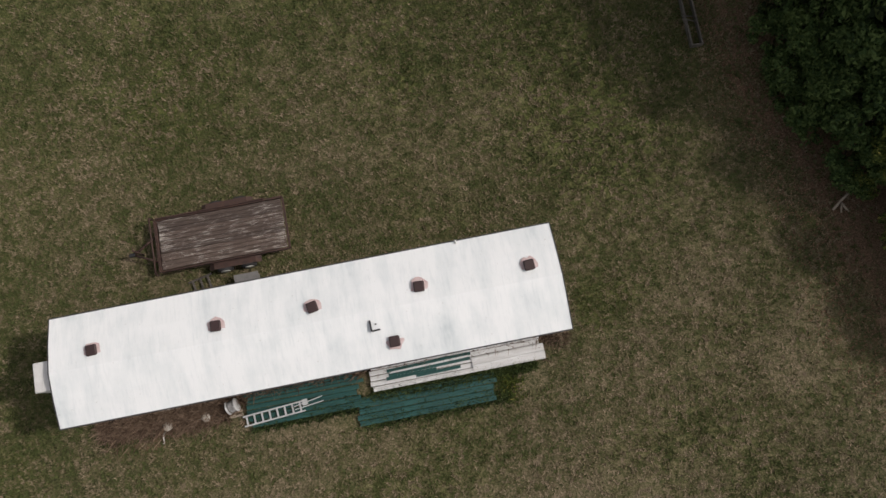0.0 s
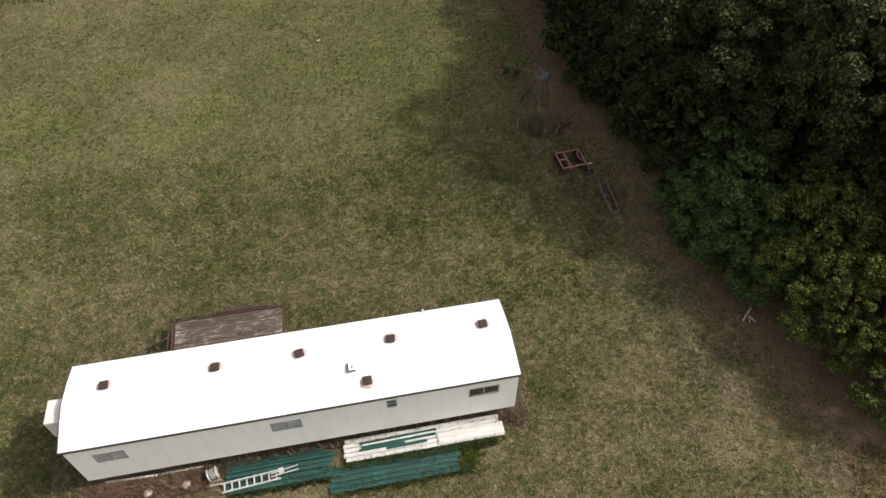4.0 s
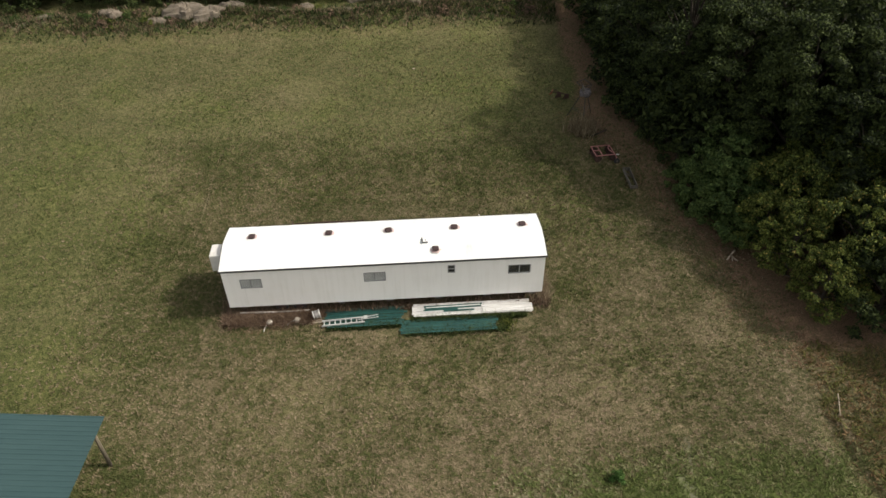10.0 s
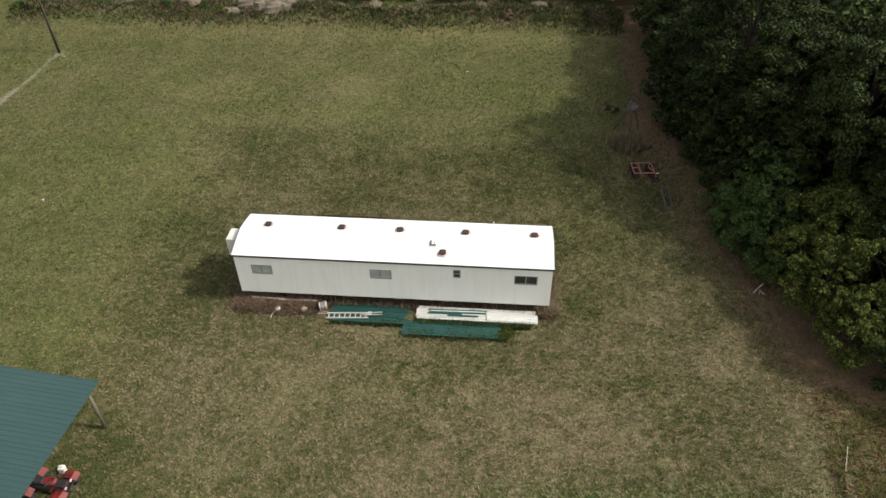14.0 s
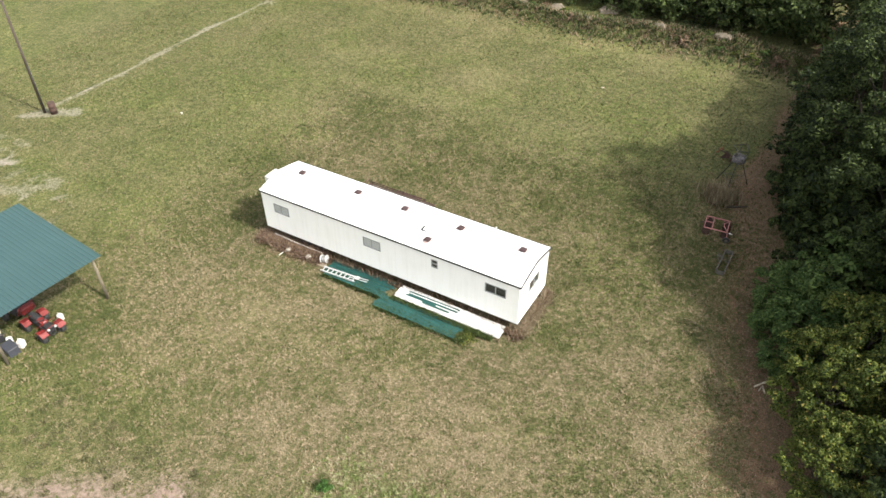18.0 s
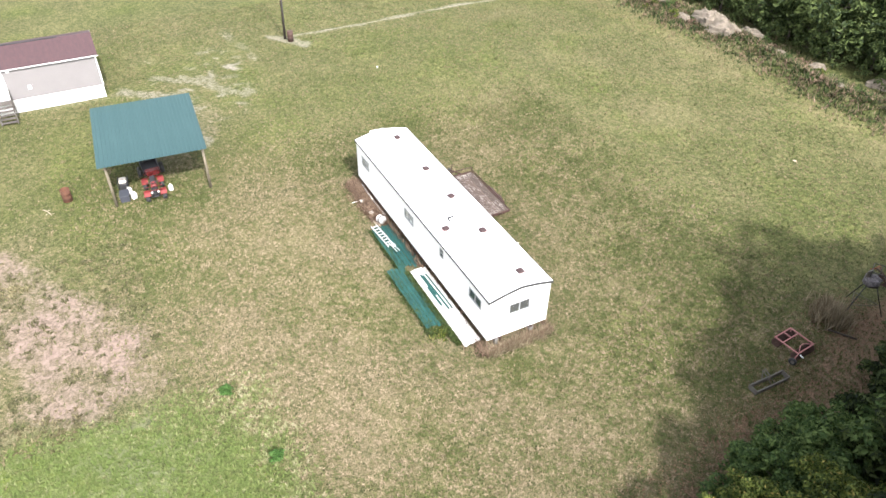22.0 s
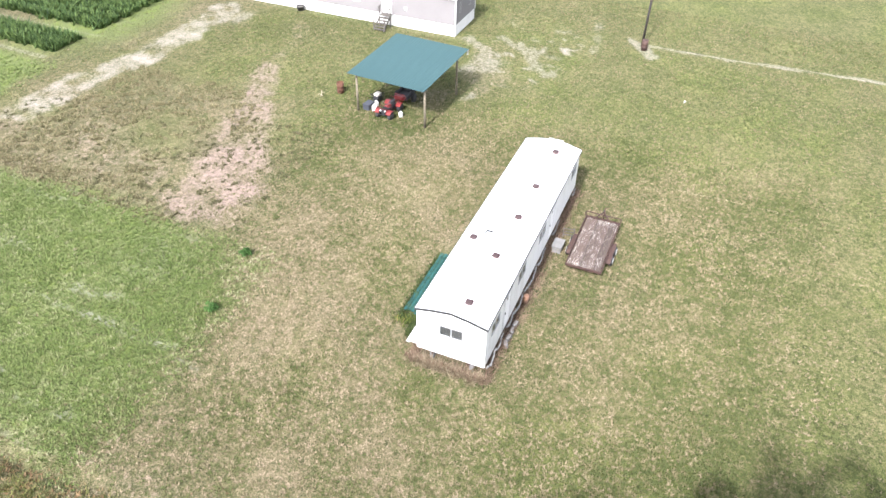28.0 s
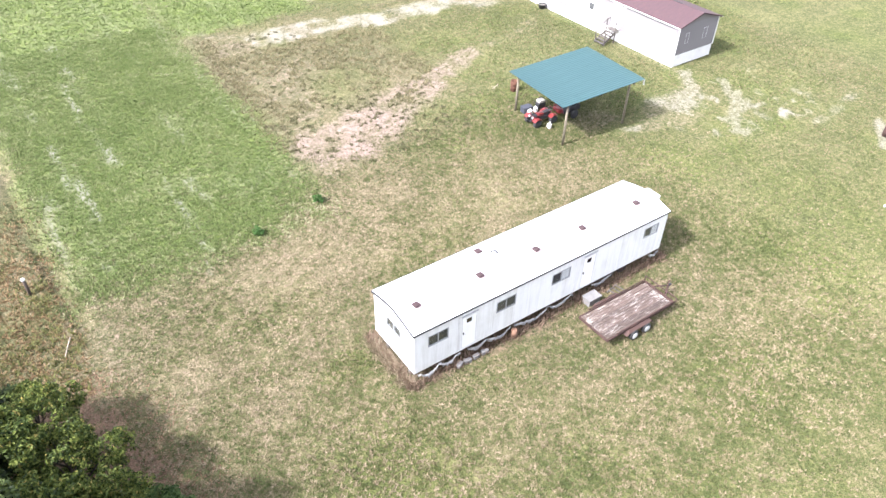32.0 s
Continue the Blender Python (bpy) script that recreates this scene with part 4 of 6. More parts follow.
for k, (a, b, c, d) in enumerate(N_WIN):
    window(home, pose((a + b) / 2, HW - 0.045, (c + d) / 2, 0, 0, 180), b - a, d - c, ((3, 3), (3, 3), (3, 1), (3, 1))[k])
window(home, pose(X1 - 0.045, (E_WIN[0] + E_WIN[1]) / 2, (E_WIN[2] + E_WIN[3]) / 2, 0, 0, 90), E_WIN[1] - E_WIN[0], E_WIN[3] - E_WIN[2], (3, 3))
for a, b, c, d in DOORS:
    door = new("door")
    door.parent, door.matrix_local = home, pose((a + b) / 2, HW - 0.035, (c + d) / 2)
    w, h = b - a, d - c
    part("door_leaf", walled(G(), "x", 0, 0.05, -w / 2 + 0.03, w / 2 - 0.03, -h / 2 + 0.02, h / 2 - 0.03, [(-0.16, 0.16, 0.52, 0.84)]), "siding", door)
    ob = part("door_pane", G().box(0, 0, 0.68, 0.32, 0.008, 0.32), "glass", door)
    ob.visible_shadow = False
    fr = G()
    for s in (-1, 1):
        fr.box(s * (w / 2 - 0.014), 0.02, 0, 0.03, 0.05, h)
    part("door_frame", fr.box(0, 0.03, h / 2 - 0.012, w, 0.07, 0.03), "white", door)
    part("handle", G().box(0.34, 0.045, -0.05, 0.05, 0.05, 0.12), "dark", door)
    part("rain_hood", G().box(0, 0.06, h / 2 + 0.10, w + 0.10, 0.05, 0.03), "frame_grey", door)
part("pale_board", G().box(5.03, HW + 0.012, 2.0, 0.11, 0.02, 2.3), "white", home)
# air conditioner cabinet on the west end
ac = new("air_conditioner")
ac.parent, ac.matrix_local = home, pose(X0 - 0.40, -0.02, 2.86)
ac["label"] = "white boxed air conditioner on the end wall"
part("cabinet", G().box(0, 0, 0, 0.78, 1.0, 1.05, b=0.03), "white", ac)
for i in range(7):
    part("louvre", G().box(-0.396, 0, -0.36 + i * 0.105, 0.012, 0.78, 0.035), "alu", ac)
# undercarriage: steel beams, block piers, axle wheels, hanging wrap
for s in (-1, 1):
    part("chassis_beam", G().box((X0 + X1) / 2, s * 0.95, 0.60, X1 - X0 - 0.1, 0.10, 0.24), "rust", home)
pier = G()
for k in range(3):
    pier.box(0, 0, 0.08 + k * 0.155, 0.40, 0.20, 0.15)
pier_mesh = pier.mesh("pier", "block")
for x in (-8.9, -6.2, -3.5, -0.8, 1.9, 4.6, 7.2):
    for s in (-1, 1):
        part("pier", pier_mesh, None, home).location = (x, s * 1.05, 0.0)


def wheel(parent, m, r, w, rim_mat="rim", name="wheel", proud=0.50):
    """Axis along y."""
    wh = new(name)
    wh.parent, wh.matrix_local = parent, m @ pose(0, 0, 0, 90, 0, 0)
    b = r * 0.14
    part("tyre", G().lathe([(r * 0.58, -w / 2), (r - b, -w / 2), (r, -w / 2 + b), (r, w / 2 - b), (r - b, w / 2), (r * 0.58, w / 2)], n=22, caps=False), "tyre", wh)
    part("rim", G().lathe([(r * 0.16, -w * proud), (r * 0.40, -w * 0.44), (r * 0.60, -w * proud), (r * 0.60, w * proud), (r * 0.40, w * 0.44), (r * 0.16, w * proud)], n=16), rim_mat, wh)


for x in (-5.75, -6.7):
    for s in (-1, 1):
        wheel(home, pose(x, s * 1.45, 0.37), 0.37, 0.22, "rust")
rw = random.Random(5)
for xa, xb, sag in ((6.05, 7.45, 0.30), (4.95, 6.2, 0.22), (3.3, 4.5, 0.16), (1.75, 3.4, 0.24), (-0.7, 1.5, 0.27), (-2.6, -0.8, 0.20), (-5.5, -4.0, 0.15), (-9.3, -8.5, 0.14)):
    g, m_ = G(), 16
    lop = rw.uniform(0.7, 1.5)
    for q in range(m_ + 1):
        u = q / m_
        xx = xa + (xb - xa) * u + rw.uniform(-0.02, 0.02)
        z1 = ZB - 0.03 - sag * (1 - abs(2 * u**lop - 1) ** 1.3) + rw.uniform(-0.03, 0.03)
        wide = max(0.03, 0.06 + 0.13 * math.sin(math.pi * min(max(u, 0.05), 0.95)) + rw.uniform(-0.07, 0.09))
        yy = 1.80 + 0.25 * (ZB - z1) + rw.uniform(-0.015, 0.015)
        g.v += [(xx, yy, z1), (xx, yy + 0.05, z1 - 0.35 * wide), (xx, yy + 0.03, z1 - wide), (xx, yy - 0.03, z1 - 0.8 * wide)]
        if q:
            o = 4 * q
            g.f += [(o - 4, o, o + 1, o - 3), (o - 3, o + 1, o + 2, o - 2), (o - 2, o + 2, o + 3, o - 1), (o - 1, o + 3, o, o - 4)]
            g.s += [False] * 4
    part("torn_wrap", g, "wrap", home, "torn pale belly wrap sagging under the wall")

# steps and blocks at the north doors
st = thing("entry_step", "grey concrete block step below the closed door", "step", pose(-3.55, 2.35, 0))
for x in (-0.3, 0.3):
    for z in (0.10, 0.305):
        part("block", G().box(x * 0.7, 0, z, 0.40, 0.52, 0.20, b=0.008), "block", st)
part("slab", G().box(0, 0.0, 0.445, 0.92, 0.62, 0.07, b=0.01), "block", st)
for x, a in ((4.1, 8), (4.62, -10), (5.1, 24), (3.55, -5)):
    single("concrete_block", G().box(0, 0, 0.1, 0.4, 0.2, 0.2, b=0.01), "block", "weathered grey concrete block on the grass", "block", pose(x, 2.05, 0, 0, 0, a), "blocks by the home")
single("wood_stump", G().cyl((0, 0, 0), (0.02, 0.03, 0.52), 0.17, 0.15, n=12), "stump", "orange-brown cut log standing under the wall", "log", pose(1.62, 1.98, 0))
pal = thing("pallet_piece", "broken grey wooden pallet lying in the grass", "pallet", pose(-5.35, 2.55, 0, 0, 0, 12))
for k in range(3):
    part("slat", G().box(-0.30 + 0.30 * k, 0, 0.075, 0.08, 0.70, 0.022), "old_wood", pal)
for y in (-0.33, 0.33):
    part("bearer", G().box(0, y, 0.032, 0.95, 0.07, 0.06), "old_wood", pal)


# ---- carport ----
def profile_sheet(length, width, ribs, depth, thick=0.004):
    """Ribbed metal sheet along x, centred on y."""
    pts, pitch = [], width / ribs
    for i in range(ribs):
        y = -width / 2 + i * pitch
        pts += [(y, 0), (y + pitch * 0.62, 0), (y + pitch * 0.70, depth), (y + pitch * 0.90, depth)]
    pts.append((width / 2, 0))
    g = G()
    for x in (0, length):
        g.v += [(x, y, z) for y, z in pts]
        g.v += [(x, y, z - thick) for y, z in pts]
    k = len(pts)
    for i in range(k - 1):
        g.f += [(i, 2 * k + i, 2 * k + i + 1, i + 1), (k + i, k + i + 1, 3 * k + i + 1, 3 * k + i)]
        g.s += [False, False]
    g.f += [(0, k, 3 * k, 2 * k), (k - 1, 3 * k - 1, 4 * k - 1, 2 * k - 1)]
    g.s += [False, False]
    return g


port = thing("carport", "open pole carport with a teal ribbed metal roof", "carport")
port.matrix_world = pose(-16.75, -13.52, 0, 0, 0, -4)
CE, CW, CS, CN, ZCE, ZCW = 3.78, -3.78, -3.24, 3.24, 3.28, 3.66
slope = math.degrees(math.atan2(ZCW - ZCE, CE - CW))
run = math.hypot(CE - CW, ZCW - ZCE)
n = 7
wsheet = (CN - CS) / n
panel = profile_sheet(run, wsheet + 0.03, 4, 0.02).mesh("roof_panel", "carport_tin")
for i in range(n):
    ob = part("roof_panel", panel, None, port)
    ob.matrix_local = pose(CW, CS + (i + 0.5) * wsheet, ZCW + 0.002 * (i % 2), 0, slope, 0)


def roof_at(x):
    return ZCE + (ZCW - ZCE) * (CE - x) / (CE - CW)


for x in (3.1, 0.1, -2.95):
    part("beam", G().box(x, (CS + CN) / 2, roof_at(x) - 0.17, 0.05, CN - CS - 0.25, 0.19), "timber", port)
for y in np.linspace(CS + 0.12, CN - 0.12, 6):
    part("purlin", G().box(run / 2, 0, -0.045, run - 0.1, 0.04, 0.06), "timber", port).matrix_local = pose(CW, y, ZCW - 0.01, 0, slope, 0)
for x, y, lean in ((3.09, -2.86, 0), (3.10, 3.0, 0), (-2.94, 2.66, 0), (-2.94, -2.86, 0)):
    post = part("post", G().cyl((0, 0, -0.02), (0, 0, roof_at(x) - 0.06), 0.092, 0.085, n=10), "timber", port)
    post.matrix_local = pose(x, y, 0, 0, lean, 0)
part("end_gutter", G().box(CW - 0.06, CN - 0.12, ZCW - 0.28, 0.07, 0.10, 0.45), "white", port)


# ---- the far house ----
house = thing("house", "grey-pink vinyl mobile house with maroon roof and white skirting", "house")
HX0, HX1, HY0, HY1 = -35.3, -30.25, -38.4, -15.15
HZ0, HZ1, HZR = 1.06, 3.64, 4.42
DH = [(-22.68, -21.74, 1.14, 3.28)]
HWIN = [(-25.8, -25.05, 1.76, 3.2), (-29.45, -28.7, 1.76, 3.2), (-33.2, -32.45, 1.76, 3.2)]
part("east_wall", walled(G(), "y", HX1 - 0.07, 0.14, HY0, HY1, HZ0, HZ1, HWIN + DH), "house_wall", house)
part("west_wall", walled(G(), "y", HX0 + 0.07, 0.14, HY0, HY1, HZ0, HZ1, []), "house_wall", house)
NW_H = [(-34.1, -33.6, 1.9, 2.9), (-31.7, -31.25, 1.9, 2.9)]
for y, holes, name in ((HY1 - 0.07, NW_H, "north_wall"), (HY0 + 0.07, [], "south_wall")):
    g = walled(G(), "x", y, 0.14, HX0 + 0.14, HX1 - 0.14, HZ0, HZ1, holes)
    xm = (HX0 + HX1) / 2
    for yy, fl in ((y - 0.07, False), (y + 0.07, True)):
        f = (0, 1, 2) if fl else (2, 1, 0)
        g.add([(HX0 + 0.14, yy, HZ1), (HX1 - 0.14, yy, HZ1), (xm, yy, HZR - 0.08)], [f])
    part(name, g, "house_wall", house)
laps = G()
for k in range(20):
    z = HZ0 + 0.05 + k * 0.128
    spans = sorted((h[0], h[1]) for h in HWIN + DH if h[2] - 0.05 < z < h[3] + 0.05)
    a = HY0
    for s0, s1 in spans + [(HY1, HY1)]:
        if s0 - a > 0.1:
            laps.add([(HX1, a, z + 0.10), (HX1 + 0.03, a, z), (HX1, a, z), (HX1, s0, z + 0.10), (HX1 + 0.03, s0, z), (HX1, s0, z)], [(0, 1, 4, 3), (1, 2, 5, 4)])
        a = s1
    laps.add([(HX0, HY1, z + 0.10), (HX0, HY1 + 0.03, z), (HX0, HY1, z), (HX1, HY1, z + 0.10), (HX1, HY1 + 0.03, z), (HX1, HY1, z)], [(0, 3, 4, 1), (1, 4, 5, 2)])
part("lap_siding", laps, "house_wall", house)
for name, g in (("east_skirting", walled(G(), "y", HX1 - 0.06, 0.08, HY0, HY1, 0.0, HZ0 - 0.01, [])), ("north_skirting", walled(G(), "x", HY1 - 0.06, 0.08, HX0, HX1 - 0.1, 0.0, HZ0 - 0.01, [])),
                ("west_skirting", walled(G(), "y", HX0 + 0.06, 0.08, HY0, HY1 - 0.1, 0.0, HZ0 - 0.01, [])), ("south_skirting", walled(G(), "x", HY0 + 0.06, 0.08, HX0 + 0.1, HX1 - 0.1, 0.0, HZ0 - 0.01, []))):
    part(name, g, "skirt", house)
xm = (HX0 + HX1) / 2
for s in (-1, 1):
    xe, ze = xm + s * ((HX1 - HX0) / 2 + 0.22), HZ1 - 0.04
    g = G()
    top = [(xm, HY0 - 0.2, HZR), (xm, HY1 + 0.2, HZR), (xe, HY1 + 0.2, ze), (xe, HY0 - 0.2, ze)]
    low = [(a, b, c - 0.1) for a, b, c in top]
    fs = [(0, 1, 2, 3), (7, 6, 5, 4), (3, 2, 6, 7), (1, 5, 6, 2), (0, 3, 7, 4)]
    g.add(top + low, fs if s < 0 else [tuple(reversed(f)) for f in fs])
    part("roof", g, "house_roof", house)
    part("fascia", G().box(xe + s * 0.015, (HY0 + HY1) / 2, ze - 0.06, 0.03, HY1 - HY0 + 0.44, 0.07), "skirt", house, "white eaves board")
part("ridge_cap", G().box(xm, -20.0, HZR + 0.02, 0.14, 5.2, 0.03), "dark", house)
for x, y in ((-31.7, -25.0), (-31.9, -34.2), (-33.0, -17.0)):
    part("roof_pipe", G().cyl((x, y, HZ1 + 0.2), (x, y, HZR - 0.1), 0.06, n=8), "white", house)
for x in (HX0, HX1):
    for y in (HY0, HY1):
        part("corner_trim", G().box(x + (0.01 if x == HX1 else -0.01), y + (0.01 if y == HY1 else -0.01), (HZ0 + HZ1) / 2, 0.09, 0.09, HZ1 - HZ0), "skirt", house)
for a, b, c, d in HWIN:
    window(house, pose(HX1 - 0.05, (a + b) / 2, (c + d) / 2, 0, 0, 90), b - a, d - c, (2, 4), "white", False)
for a, b, c, d in NW_H:
    window(house, pose((a + b) / 2, HY1 - 0.05, (c + d) / 2, 0, 0, 180), b - a, d - c, (2, 4), "white", False)
for a, b, c, d in DH:
    dr = new("door")
    dr.parent, dr.matrix_local = house, pose(HX1 - 0.03, (a + b) / 2, (c + d) / 2)
    part("door_leaf", G().box(0, 0, 0, 0.05, b - a - 0.06, d - c - 0.03), "white", dr)
    part("door_frame", walled(G(), "y", 0.02, 0.06, -(b - a) / 2 - 0.06, (b - a) / 2 + 0.06, -(d - c) / 2, (d - c) / 2 + 0.07, [(-(b - a) / 2 + 0.02, (b - a) / 2 - 0.02, -(d - c) / 2, (d - c) / 2 - 0.02)]), "skirt", dr)
    part("handle", G().box(0.05, 0.36, -0.05, 0.05, 0.05, 0.12), "dark", dr)
part("meter_box", G().box(HX1 + 0.06, -20.2, 1.9, 0.1, 0.25, 0.3), "white", house)
part("wall_lamp", G().box(HX1 + 0.05, -21.3, 3.35, 0.1, 0.25, 0.14), "white", house)

steps = thing("entry_stairs", "weathered wooden entry stairs with railings", "stairs", pose(HX1, -22.2, 0))
for i in range(5):
    part("tread", G().box(0.72 + (4 - i) * 0.27, 0, 0.18 * (i + 1), 0.27, 1.05, 0.045), "old_wood", steps)
part("landing", G().box(0.30, 0, 1.06, 0.56, 1.1, 0.05), "old_wood", steps)
for s in (-1, 1):
    part("stringer", G().add([(0.5, s * 0.5, 1.04), (0.5, s * 0.5, 0.76), (1.85, s * 0.5, 0.0), (1.95, s * 0.5, 0.12), (0.5, s * 0.54, 1.04), (0.5, s * 0.54, 0.76), (1.85, s * 0.54, 0.0), (1.95, s * 0.54, 0.12)], [(0, 1, 2, 3), (7, 6, 5, 4), (0, 3, 7, 4), (1, 5, 6, 2), (2, 6, 7, 3), (0, 4, 5, 1)]), "old_wood", steps)
    for x, h in ((0.5, 1.95), (1.75, 1.1)):
        part("newel", G().box(x, s * 0.57, h / 2, 0.09, 0.07, h), "old_wood", steps)
    part("handrail", G().tube([(0.05, s * 0.57, 1.93), (0.5, s * 0.57, 1.93), (1.75, s * 0.57, 1.06)], 0.035), "old_wood", steps)
tub = thing("planter_tub", "black round tub standing by the white skirting", "tub", pose(-29.85, -31.7, 0))
part("tub", G().lathe([(0.30, 0), (0.42, 0.42), (0.45, 0.45), (0.40, 0.45), (0.36, 0.3)], n=18), "dark", tub)
part("soil", G().cyl((0, 0, 0.30), (0, 0, 0.33), 0.36, n=16), "grey_steel", tub)


# ---- trees ----
def leaf_cloud(rs, centres, radii, per, size, flat=0.75):
    """Leaves as bent two-triangle blades on the outside of many small clumps."""
    vs = []
    for c, r, k in zip(centres, radii, per):
        d = rs.normal(size=(k, 3))
        d /= np.linalg.norm(d, axis=1)[:, None]
        d[:, 2] = np.where(d[:, 2] < -0.35, -d[:, 2] * 0.6, d[:, 2])
        p = c + d * (r * rs.uniform(0.55, 1.08, (k, 1))) * np.array([1, 1, flat])
        n = d + rs.normal(0, 0.55, (k, 3)) + np.array([0, 0, 0.35])
        n /= np.linalg.norm(n, axis=1)[:, None]
        u = np.cross(n, rs.normal(size=(k, 3)))
        u /= np.linalg.norm(u, axis=1)[:, None] + 1e-9
        w = np.cross(n, u)
        s = (size * rs.uniform(0.65, 1.35, k))[:, None]
        droop = n * s * 0.22
        vs.append(np.stack([p - u * s, p - w * s * 0.5 + droop, p + u * s, p + w * s * 0.5 + droop], 1))
    v = np.concatenate(vs).reshape(-1, 3)
    q = np.arange(len(v), dtype=np.int32).reshape(-1, 4)
    return v, q


def tree(name, label, mat, height, crown, lobes, leaves, leaf, seed, base=0.3, group="trees of the wood edge"):
    """A tapered trunk with limbs, each ending in lobes of leaf clumps."""
    rs = np.random.RandomState(seed)
    ob = thing(name, label, "tree", group=group)
    wood = G()
    r0 = 0.022 * height + 0.04
    lean = rs.uniform(-0.25, 0.25, 2)
    spine = [np.array([lean[0] * t * t, lean[1] * t * t, height * 0.8 * t]) for t in np.linspace(0, 1, 6)]
    for i in range(5):
        wood.cyl(spine[i], spine[i + 1], r0 * (1 - 0.16 * i), r0 * (1 - 0.16 * (i + 1)), n=8, caps=False)
    cs, rr = [], []
    for i in range(lobes):
        t = base + (1 - base) * ((i + 0.5) / lobes) ** 0.85
        az = i * 2.39996 + rs.uniform(-0.5, 0.5)
        reach = crown * math.sin(math.pi * min(0.96, 0.20 + 0.78 * (t - base) / (1 - base))) ** 0.7 * rs.uniform(0.55, 1.0)
        z = height * (base + (0.94 - base) * (t - base) / (1 - base)) + rs.uniform(-0.3, 0.3)
        c = np.array([lean[0] + reach * math.cos(az), lean[1] + reach * math.sin(az), z])
        k = min(4, int(t * 5))
        root = spine[k] * 0.5 + spine[max(0, k - 1)] * 0.5
        midp = (root + c) / 2 + np.array([0, 0, 0.12 * height * 0.3])
        wood.cyl(root, midp, r0 * 0.34, r0 * 0.2, n=5, caps=False).cyl(midp, c, r0 * 0.2, r0 * 0.06, n=5, caps=False)
        lobe_r = crown * rs.uniform(0.30, 0.44)
        out = np.array([0.45 * math.cos(az), 0.45 * math.sin(az), 0.40])
        for _ in range(13):
            o = rs.normal(size=3)
            o = o / np.linalg.norm(o) + out
            o /= np.linalg.norm(o)
            cs.append(c + o * lobe_r * np.array([1, 1, 0.8]) * rs.uniform(0.62, 1.0))
            rr.append(lobe_r * rs.uniform(0.22, 0.40))
    part("trunk", wood, "bark", ob)
    rr = np.array(rr)
    per = np.maximum(8, leaves * rr**2 / (rr**2).sum()).astype(int)
    v, q = leaf_cloud(rs, cs, rr, per, leaf)
    part("crown", big_mesh("crown", v, q, mat), None, ob)
    return ob


def planted(kinds, spots, seed):
    r = random.Random(seed)
    used = set()
    for i, (x, y, s) in enumerate(spots):
        k = kinds[i % len(kinds)]
        m = pose(x, y, -0.05, 0, 0, r.uniform(0, 360)) @ Matrix.Diagonal((s, s, s * r.uniform(0.92, 1.08), 1))
        if k.name in used:
            copy_thing(k, m)
        else:
            used.add(k.name)
            k.matrix_world = m


OAK = "tall dark green broadleaf tree in the dense wood"
FRONT = [tree("oak_tree", OAK, "oak", 12.0, 4.1, 24, 42000, 0.100, s, 0.24) for s in (11, 12, 13, 14)]
BACK = [tree("oak_tree", OAK, "oak", 12.0, 4.4, 24, 8500, 0.185, s, 0.12) for s in (15, 16)]
SMALL = [tree("young_tree", "bushy yellow-green young tree at the wood edge", "young", 5.0, 2.3, 20, 13000, 0.084, s, 0.08) for s in (21, 22, 23)]
VINE = [tree("shrub", "low fresh green shrub in front of the wood", "vine", 2.3, 1.5, 12, 7000, 0.062, s, 0.05, "shrubs of the wood edge") for s in (31, 32)]
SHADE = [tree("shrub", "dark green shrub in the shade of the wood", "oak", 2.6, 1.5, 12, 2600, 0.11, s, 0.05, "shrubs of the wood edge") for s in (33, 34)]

r = random.Random(9)
# front row of tall trees
planted(FRONT, [(25.4, 8.8, 1.0), (27.6, 4.0, 0.92), (22.6, 12.9, 1.0), (20.7, 16.5, 1.04)], 3)
spots = []
for k, (dx, y0) in enumerate(((10.5, 6.0), (16.0, 4.0))):
    for y in np.arange(y0, 60 - 6 * k, 5.0):
        e = float(np.interp(y, EDGE_Y, EDGE_X))
        spots.append((e + dx + r.uniform(-1, 1), float(y) + r.uniform(-1, 1), r.uniform(0.95, 1.2) * (1.0 if y < 18 else 0.62)))
for x, y, s in ((30.0, 2.5, 0.80), (32.5, -2.5, 0.72), (36, -1.5, 0.9), (35, 3.0, 0.95), (41, -3, 0.9), (41, 2, 1.0)):
    spots.append((x, y, s))
spots += [(19.7, 20.4, 0.80), (19.6, 24.0, 0.76), (19.8, 27.6, 0.74), (20.0, 31.2, 0.72), (20.3, 34.8, 0.72), (20.6, 38.4, 0.75), (21.2, 42.4, 0.8), (22.5, 47.0, 0.9)]
planted(BACK, spots, 4)
FAR = [tree("oak_tree", OAK, "oak", 12.0, 5.0, 16, 1300, 0.44, s, 0.2) for s in (17, 18)]
spots = []
for k, x in enumerate(np.arange(38.0, 78, 6.6)):
    for y in np.arange(-4.0 + 3 * (k % 2), 78 - k * 2.0, 7.0):
        spots.append((float(x) + r.uniform(-1.4, 1.4), float(y) + r.uniform(-1.4, 1.4), r.uniform(0.95, 1.25)))
for y in np.arange(61, 80, 6.4):
    for x in np.arange(-58, 37, 6.8):
        spots.append((float(x) + r.uniform(-1.4, 1.4), float(y) + r.uniform(-1.4, 1.4), r.uniform(0.7, 0.95)))
planted(FAR, spots, 14)
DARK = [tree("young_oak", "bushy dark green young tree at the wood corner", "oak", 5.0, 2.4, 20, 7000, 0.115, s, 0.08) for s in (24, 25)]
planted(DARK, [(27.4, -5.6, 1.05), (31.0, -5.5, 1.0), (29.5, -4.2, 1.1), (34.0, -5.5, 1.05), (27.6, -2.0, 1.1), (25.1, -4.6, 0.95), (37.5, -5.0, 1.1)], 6)
